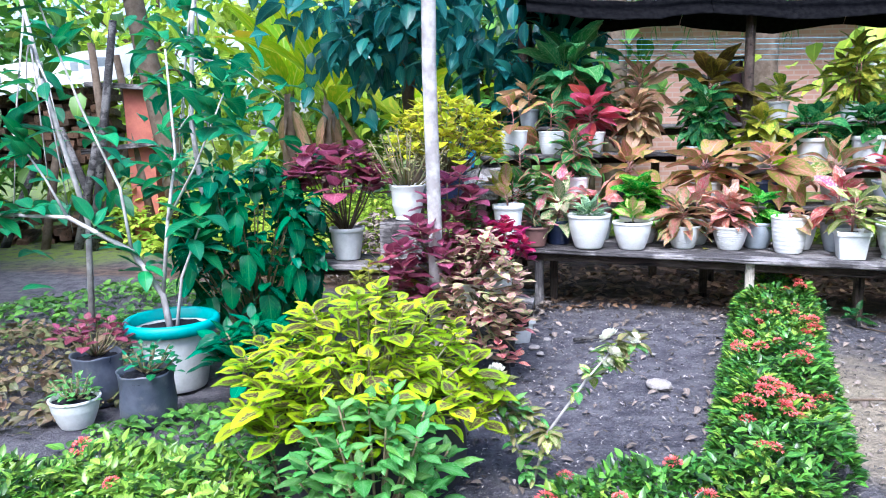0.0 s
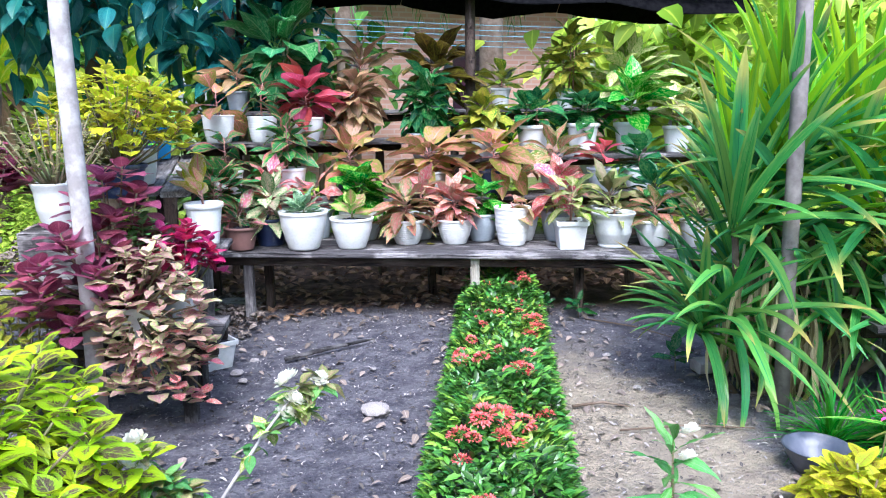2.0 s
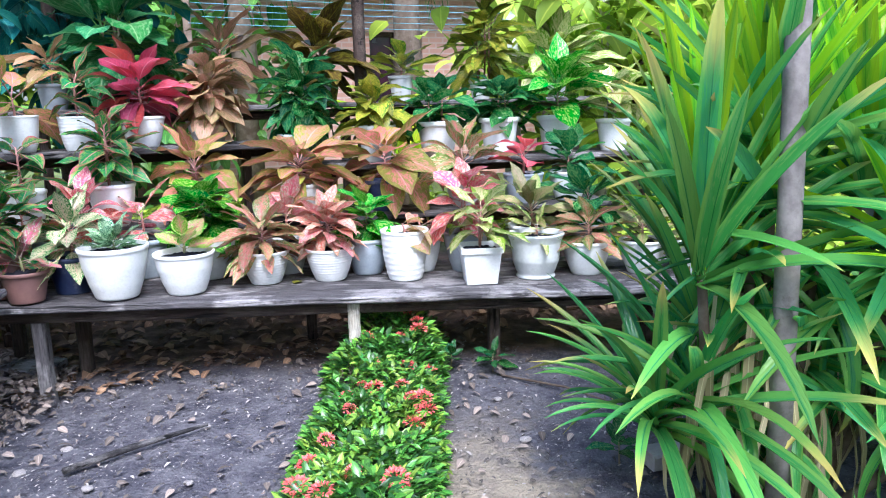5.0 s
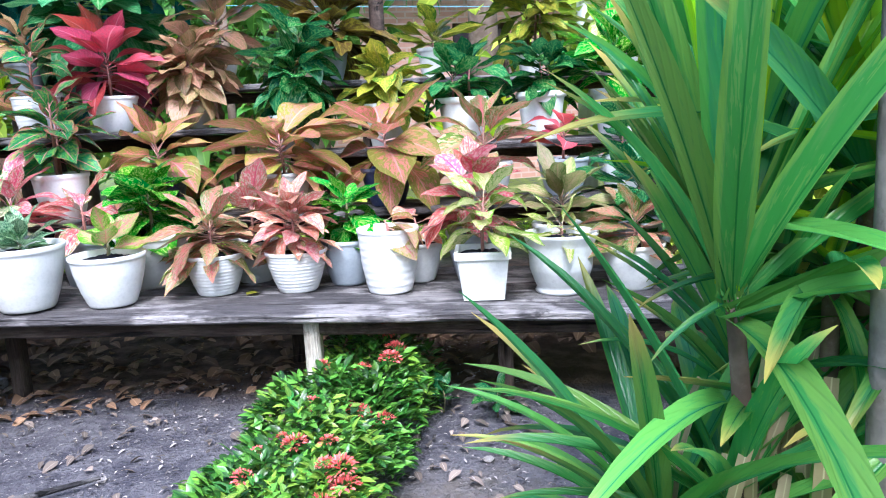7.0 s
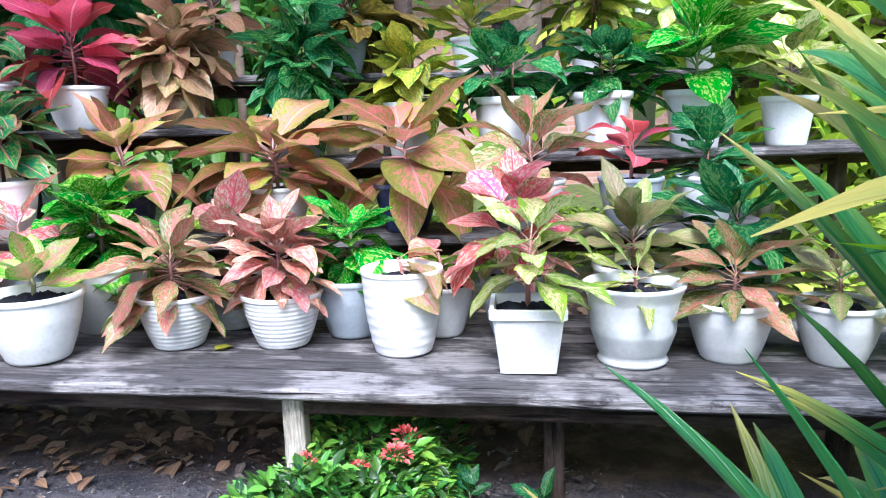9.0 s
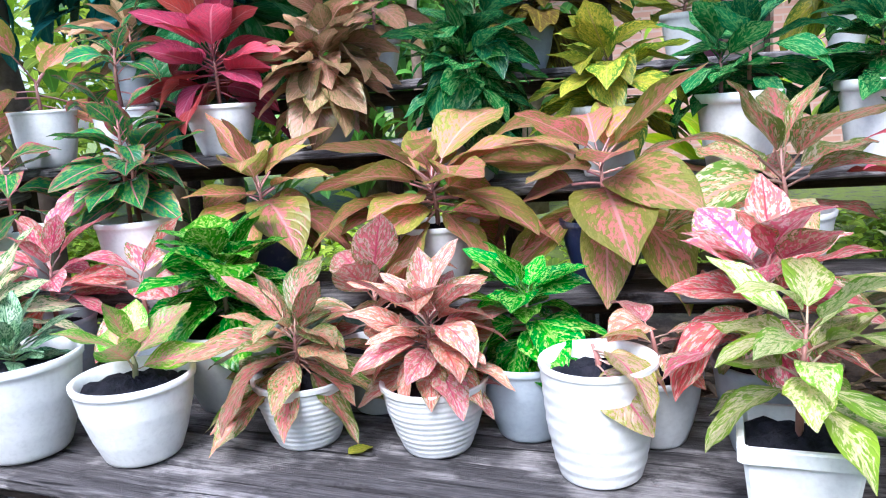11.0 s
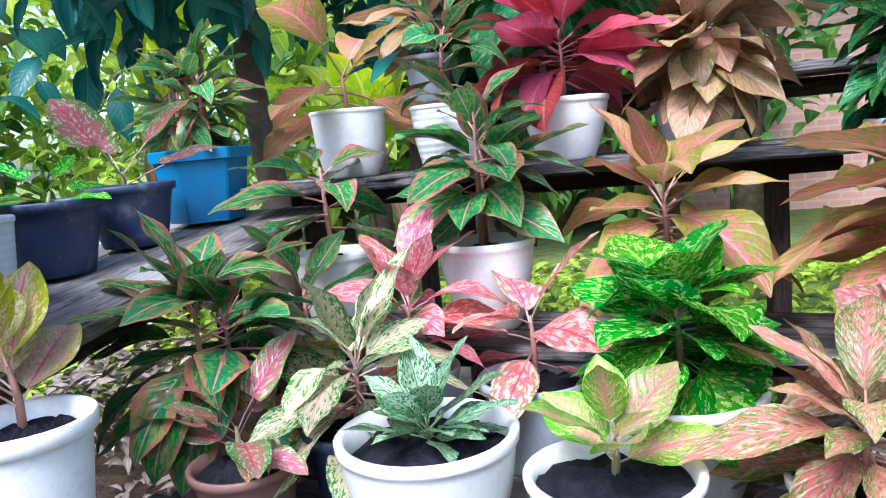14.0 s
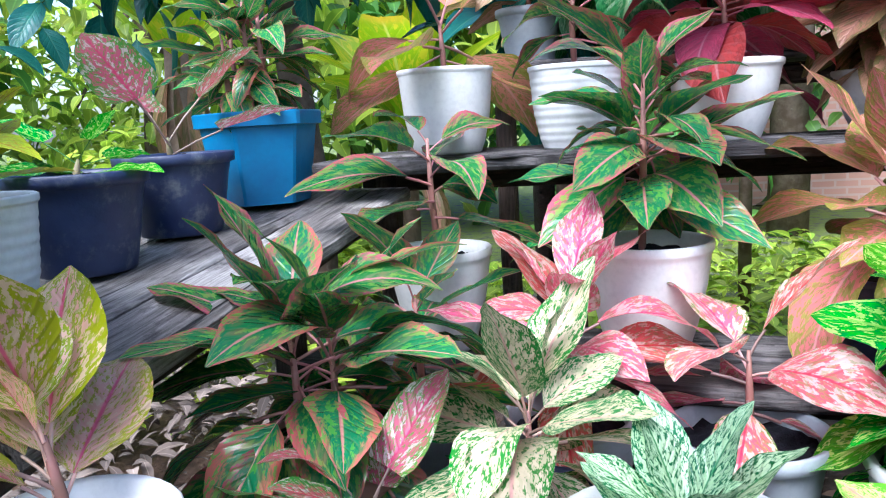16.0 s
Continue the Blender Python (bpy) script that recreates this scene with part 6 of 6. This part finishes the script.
def banana(x, y, h, n, L, seed, label):
    e = thing("banana_plant", label, "banana plant", x, y, 0.0)
    q = random.Random(seed)
    part("stem", mesh("stem", *tube([(0, 0, -0.05), (0.02, 0, h * 0.5), (0.05, 0.0, h)], [0.09, 0.075, 0.05], 12), M["bark"]), e)
    for i in range(n):
        m = Matrix.Translation((0.05, 0, h - 0.03 * i)) @ Matrix.Rotation(i * 2.3999 + seed, 4, "Z") @ Matrix.Rotation(-radians(q.uniform(35, 78)), 4, "Y") @ Matrix.Scale(L * q.uniform(0.75, 1.1), 4)
        part("leaf", leaf_mesh("banana", "banana", q.randrange(3), 0.30, 0.16, 0.3, 0.8), e, m=m)
    for i in range(4):
        m = Matrix.Translation((0.05, 0, h - 0.1)) @ Matrix.Rotation(i * 1.7 + 0.4, 4, "Z") @ Matrix.Rotation(radians(q.uniform(55, 80)), 4, "Y") @ Matrix.Scale(L * 0.6, 4)
        part("dead_leaf", leaf_mesh("bronze", "banana", i % 3, 0.2, 0.1, 0.6, 0.4), e, "hanging dry brown leaf", m)


banana(-1.15, 6.6, 1.45, 8, 1.1, 1, "banana plant with yellowing leaves and dry skirts")
banana(-1.7, 7.6, 1.5, 7, 1.2, 2, "yellow-green banana plant behind the saplings")
banana(-0.4, 7.8, 1.0, 7, 1.0, 3, "young banana plant with bright leaves")
banana(3.0, 6.9, 0.6, 7, 0.8, 4, "young yellow-green banana plant behind the benches")

# ---- palms and the house beyond ----
def palm(x, y, r, h, seed, label):
    e = thing("palm_tree", label, "palm tree", x, y, 0.0)
    part("trunk", mesh("trunk", *tube([(0, 0, -0.05), (0.02, 0, h * 0.5), (0, 0, h)], [r * 1.1, r, r * 0.9], 14), M["bark"]), e)
    q = random.Random(seed)
    for i in range(11):
        a, rows, pts = i * 0.571 + seed, [], []
        for k in range(26):
            s = k / 25
            ang = 0.6 - 2.0 * s
            px = 1.9 * s * math.cos(0.35 * s)
            pz = 0.55 * math.sin(2.2 * s) - 1.3 * s * s
            pts.append((px * math.cos(a), px * math.sin(a), h + pz))
            if k > 3:
                for sd in (-1, 1):
                    rows.append((*pts[-1], a + sd * 1.1, -0.5 - 0.5 * s, sd * 0.3, 0.5 * (1.1 - s * 0.6)))
        frond = part("frond", mesh("frond", *tube(pts[::5], [0.02, 0.017, 0.013, 0.01, 0.006, 0.004][: len(pts[::5])], 5), M["stem"]), e)
        tagged(cloud("leaf_fringe", BLADE, rows, M["palm"], frond), kind="stuff")


palm(3.88, 9.0, 0.15, 3.2, 1, "palm with a thick pale trunk and hanging fronds")
palm(6.0, 9.5, 0.14, 3.4, 2, "palm with hanging fronds before the house")
palm(2.2, 9.6, 0.14, 3.3, 3, "palm with hanging fronds")

e = thing("house", "pinkish brick house beyond the garden", "house", 5.0, 11.5, 0.0)


def slab(w, d, h):
    v = [(x, y, z) for z in (0, h) for y in (-d / 2, d / 2) for x in (-w / 2, w / 2)]
    return v, [(0, 2, 3, 1), (4, 5, 7, 6), (0, 1, 5, 4), (1, 3, 7, 5), (3, 2, 6, 7), (2, 0, 4, 6)]


for x0, x1, z0, z1 in ((-4.2, -0.75, 0, 3.0), (0.05, 1.8, 0, 3.0), (2.6, 4.2, 0, 3.0), (-0.75, 0.05, 0, 0.9), (-0.75, 0.05, 2.1, 3.0), (1.8, 2.6, 0, 0.9), (1.8, 2.6, 2.1, 3.0)):
    part("wall", mesh("wall", *slab(x1 - x0, 0.22, z1 - z0), M["brick"], smooth=False), e, m=pose((x0 + x1) / 2, 0, z0))
for x in (-0.35, 2.2):
    w = part("window", mesh("window", *slab(0.8, 0.03, 1.2), M["window"], smooth=False), e, "dark window in a wooden frame", pose(x, 0.06, 0.9))
    for fx, fz, fw, fh in ((-0.38, 0, 0.06, 1.2), (0.38, 0, 0.06, 1.2), (0, 0, 0.06, 1.2), (0, 0.0, 0.7, 0.06), (0, 1.14, 0.7, 0.06)):
        part("window_frame", mesh("frame", *slab(fw, 0.06, fh), M["dark_wood"], smooth=False), w, m=pose(fx, -0.05, fz))
part("roof", mesh("roof", [(-4.8, -0.9, 2.9), (4.8, -0.9, 2.9), (4.8, 2.5, 4.3), (-4.8, 2.5, 4.3), (-4.8, -0.9, 2.82), (4.8, -0.9, 2.82), (4.8, 2.5, 4.22), (-4.8, 2.5, 4.22)], [(0, 1, 2, 3), (7, 6, 5, 4), (0, 4, 5, 1), (1, 5, 6, 2), (2, 6, 7, 3), (3, 7, 4, 0)], M["tin"], smooth=False), e, "grey sheet metal roof")
e = thing("lean_to", "open shed with a dark fibre roof", "shed", 7.6, 8.6, 0.0)
part("roof", mesh("roof", [(-1.3, -0.7, 2.15), (1.3, -0.7, 2.15), (0.6, 0.2, 2.75), (-0.6, 0.2, 2.75), (1.3, 0.9, 2.15), (-1.3, 0.9, 2.15), (-1.3, -0.7, 2.07), (1.3, -0.7, 2.07), (1.3, 0.9, 2.07), (-1.3, 0.9, 2.07)], [(0, 1, 2, 3), (1, 4, 2), (4, 5, 3, 2), (5, 0, 3), (6, 9, 8, 7), (0, 6, 7, 1), (1, 7, 8, 4), (4, 8, 9, 5), (5, 9, 6, 0)], M["dark_wood"], smooth=False), e)
part("awning", mesh("awning", *slab(2.8, 0.05, 0.22), M["green_cloth"], smooth=False), e, "green cloth awning edge", pose(0, -0.8, 1.85))
for px in (-1.15, 1.15):
    part("post", mesh("post", *tube([(px, -0.5, -0.05), (px, -0.5, 2.1)], [0.05, 0.05], 8), M["dark_wood"]), e)
for k in range(5):
    z = 1.70 + 0.055 * k
    pts = [(1.4 + 4.6 * i / 8, 7.0 + 0.05 * k, z + 0.03 * (2 * i / 8 - 1) ** 2) for i in range(9)]
    tagged(part("clothes_line", mesh("line", *tube(pts, [0.0025] * 9, 5), M["blue_cord"])), "pale blue washing line stretched behind the benches", "washing line", "washing lines")
for px in (1.4, 6.0):
    post("post", "thin pole holding the washing lines", [(px, 7.1, -0.05), (px, 7.1, 2.3)], 0.03, "bark", 8)

# ---- wood pile ----
wq = random.Random(12)
log_meshes = []
for k in range(5):
    v, f = board(0.55, 0.11, 0.07, 0.014, 30 + k)
    log_meshes.append(mesh("log", v, f, M["fire_wood"], smooth=False))
e = thing("wood_pile", "stack of split firewood under white sacking", "wood pile", -4.25, 7.75, 0.0)
for row in range(15):
    for i in range(11):
        if row < 4 and wq.random() < 0.4:
            continue
        x = -0.72 + i * 0.135 + wq.uniform(-0.03, 0.03) + 0.05 * (row % 2)
        part("log", log_meshes[wq.randrange(5)], e, m=pose(x, wq.uniform(-0.06, 0.06), 0.6 + row * 0.072, wq.uniform(-8, 8), wq.uniform(-9, 9), 90 + wq.uniform(-12, 12)) if row > 3 else pose(x, 0, 0.075 + row * 0.1, wq.uniform(-6, 6), wq.uniform(-6, 6), 90 + wq.uniform(-20, 20)))
tv, tf = [], []
for j in range(13):
    for i in range(25):
        u, w = i / 24, j / 12
        x = -1.0 + 2.1 * u
        z = 1.74 + 0.32 * u + 0.05 * noise.noise((u * 5, w * 3, 1)) - (0.34 + 0.1 * noise.noise((u * 4, 0, 3))) * max(0.0, (0.45 - w) / 0.45) ** 1.3
        tv.append((x, -0.42 + 0.9 * w - 0.03 * noise.noise((u * 6, w * 4, 7)), z))
for j in range(12):
    for i in range(24):
        k = j * 25 + i
        tf.append((k, k + 1, k + 26, k + 25))
nt = len(tv)
tarp = part("tarpaulin", mesh("tarp", tv + [(a, b, c + 0.008) for a, b, c in tv], tf + [tuple(i + nt for i in f[::-1]) for f in tf], M["tarp"]), m=pose(-4.25, 7.75, 0.0))
tagged(tarp, "crumpled white sacking laid over stacked firewood", "tarpaulin")
for x in (-0.35, -0.22, 0.55, 0.68, 0.82):
    part("print", mesh("print", *slab(0.08, 0.004, 0.09), M["grey"], smooth=False), tarp, "grey unreadable print", pose(x, -0.452, 1.50 + 0.16 * (x + 1)))
pil = part("pillar", mesh("pillar", *slab(0.26, 0.26, 1.6), M["pink_paint"], smooth=False), m=pose(-3.1, 7.4, -0.02))
tagged(pil, "pink painted brick pillar beside the wood pile", "pillar")
for k, (x0, x1, z) in enumerate(((-3.55, -3.2, 2.2), (-3.3, -3.45, 2.0), (-3.75, -3.35, 1.6), (-4.1, -3.9, 1.1), (-3.45, -3.9, 1.2), (-3.0, -3.3, 1.9), (-4.6, -4.2, 0.9), (-3.7, -3.3, 1.0))):
    st = part("stake", mesh("stake", *tube([(x0, 7.0 + 0.05 * k, -0.03), ((x0 + x1) / 2, 7.05 + 0.05 * k, z / 2), (x1, 7.1 + 0.05 * k, z)], [0.045, 0.042, 0.035], 7), M["bark" if k % 2 else "wood"]))
    tagged(st, "grey weathered stake leaning by the wood pile", "stake", "stakes by the wood pile")
for k, (x, z, rz) in enumerate(((-3.1, 1.58, 4), (-3.2, 1.0, -6))):
    b = part("plank", mesh("plank", *board(0.9, 0.12, 0.05, 0.006, 60 + k), M["wood"], smooth=False), m=pose(x, 7.2, z + 0.03, 0, rz, 0))
    tagged(b, "weathered plank nailed across the stakes", "plank")

# ---- small things ----
leafy_mound("dry_brush", "brown heap of dry twigs and leaves behind the side bench", "brush heap", -0.3, 5.25, 0.75, 0.4, 0.7, 1500, 0.075, M["scrap"], SLIM, seed=9)
leafy_mound("dry_brush", "grey-brown leaf mulch heaped below the side bench", "brush heap", 0.05, 4.3, 0.5, 0.6, 0.10, 2600, 0.034, M["scrap"], BROAD, seed=10)
fl = part("fallen_leaf", leaf_mesh("yellowspot", "ovate", 0, 0.7, 0.1), m=pose(1.42, 4.0, 0.389, 0, 0, 40) @ Matrix.Scale(0.055, 4))
tagged(fl, "yellowing fallen leaf lying on the bench boards", "leaf")
pl = part("plank", mesh("plank", *board(0.34, 0.16, 0.035, 0.004, 77), M["wood"], smooth=False), m=pose(0.33, 4.55, 0.045, 0, 0, -25))
tagged(pl, "short grey plank lying on the soil under the bench", "plank")
for x, y, rz in ((0.0, 3.9, 35), (0.1, 3.62, 80)):
    pl = part("plank", mesh("plank", *board(0.22, 0.09, 0.03, 0.004, int(rz)), M["wood"], smooth=False), m=pose(x, y, 0.038, 0, 0, rz))
    tagged(pl, "short weathered offcut lying on the soil", "plank")
e = thing("weed", "small green seedling sprouting by the bench leg", "weed", 0.24, 3.98, 0.0)
rosette(e, 0.0, "fresh", 14, 0.05, rise=0.16, spread=(0, 70), width=0.5, petiole=0.1, seed=90, stem_mat="stem", stem_r=0.003)
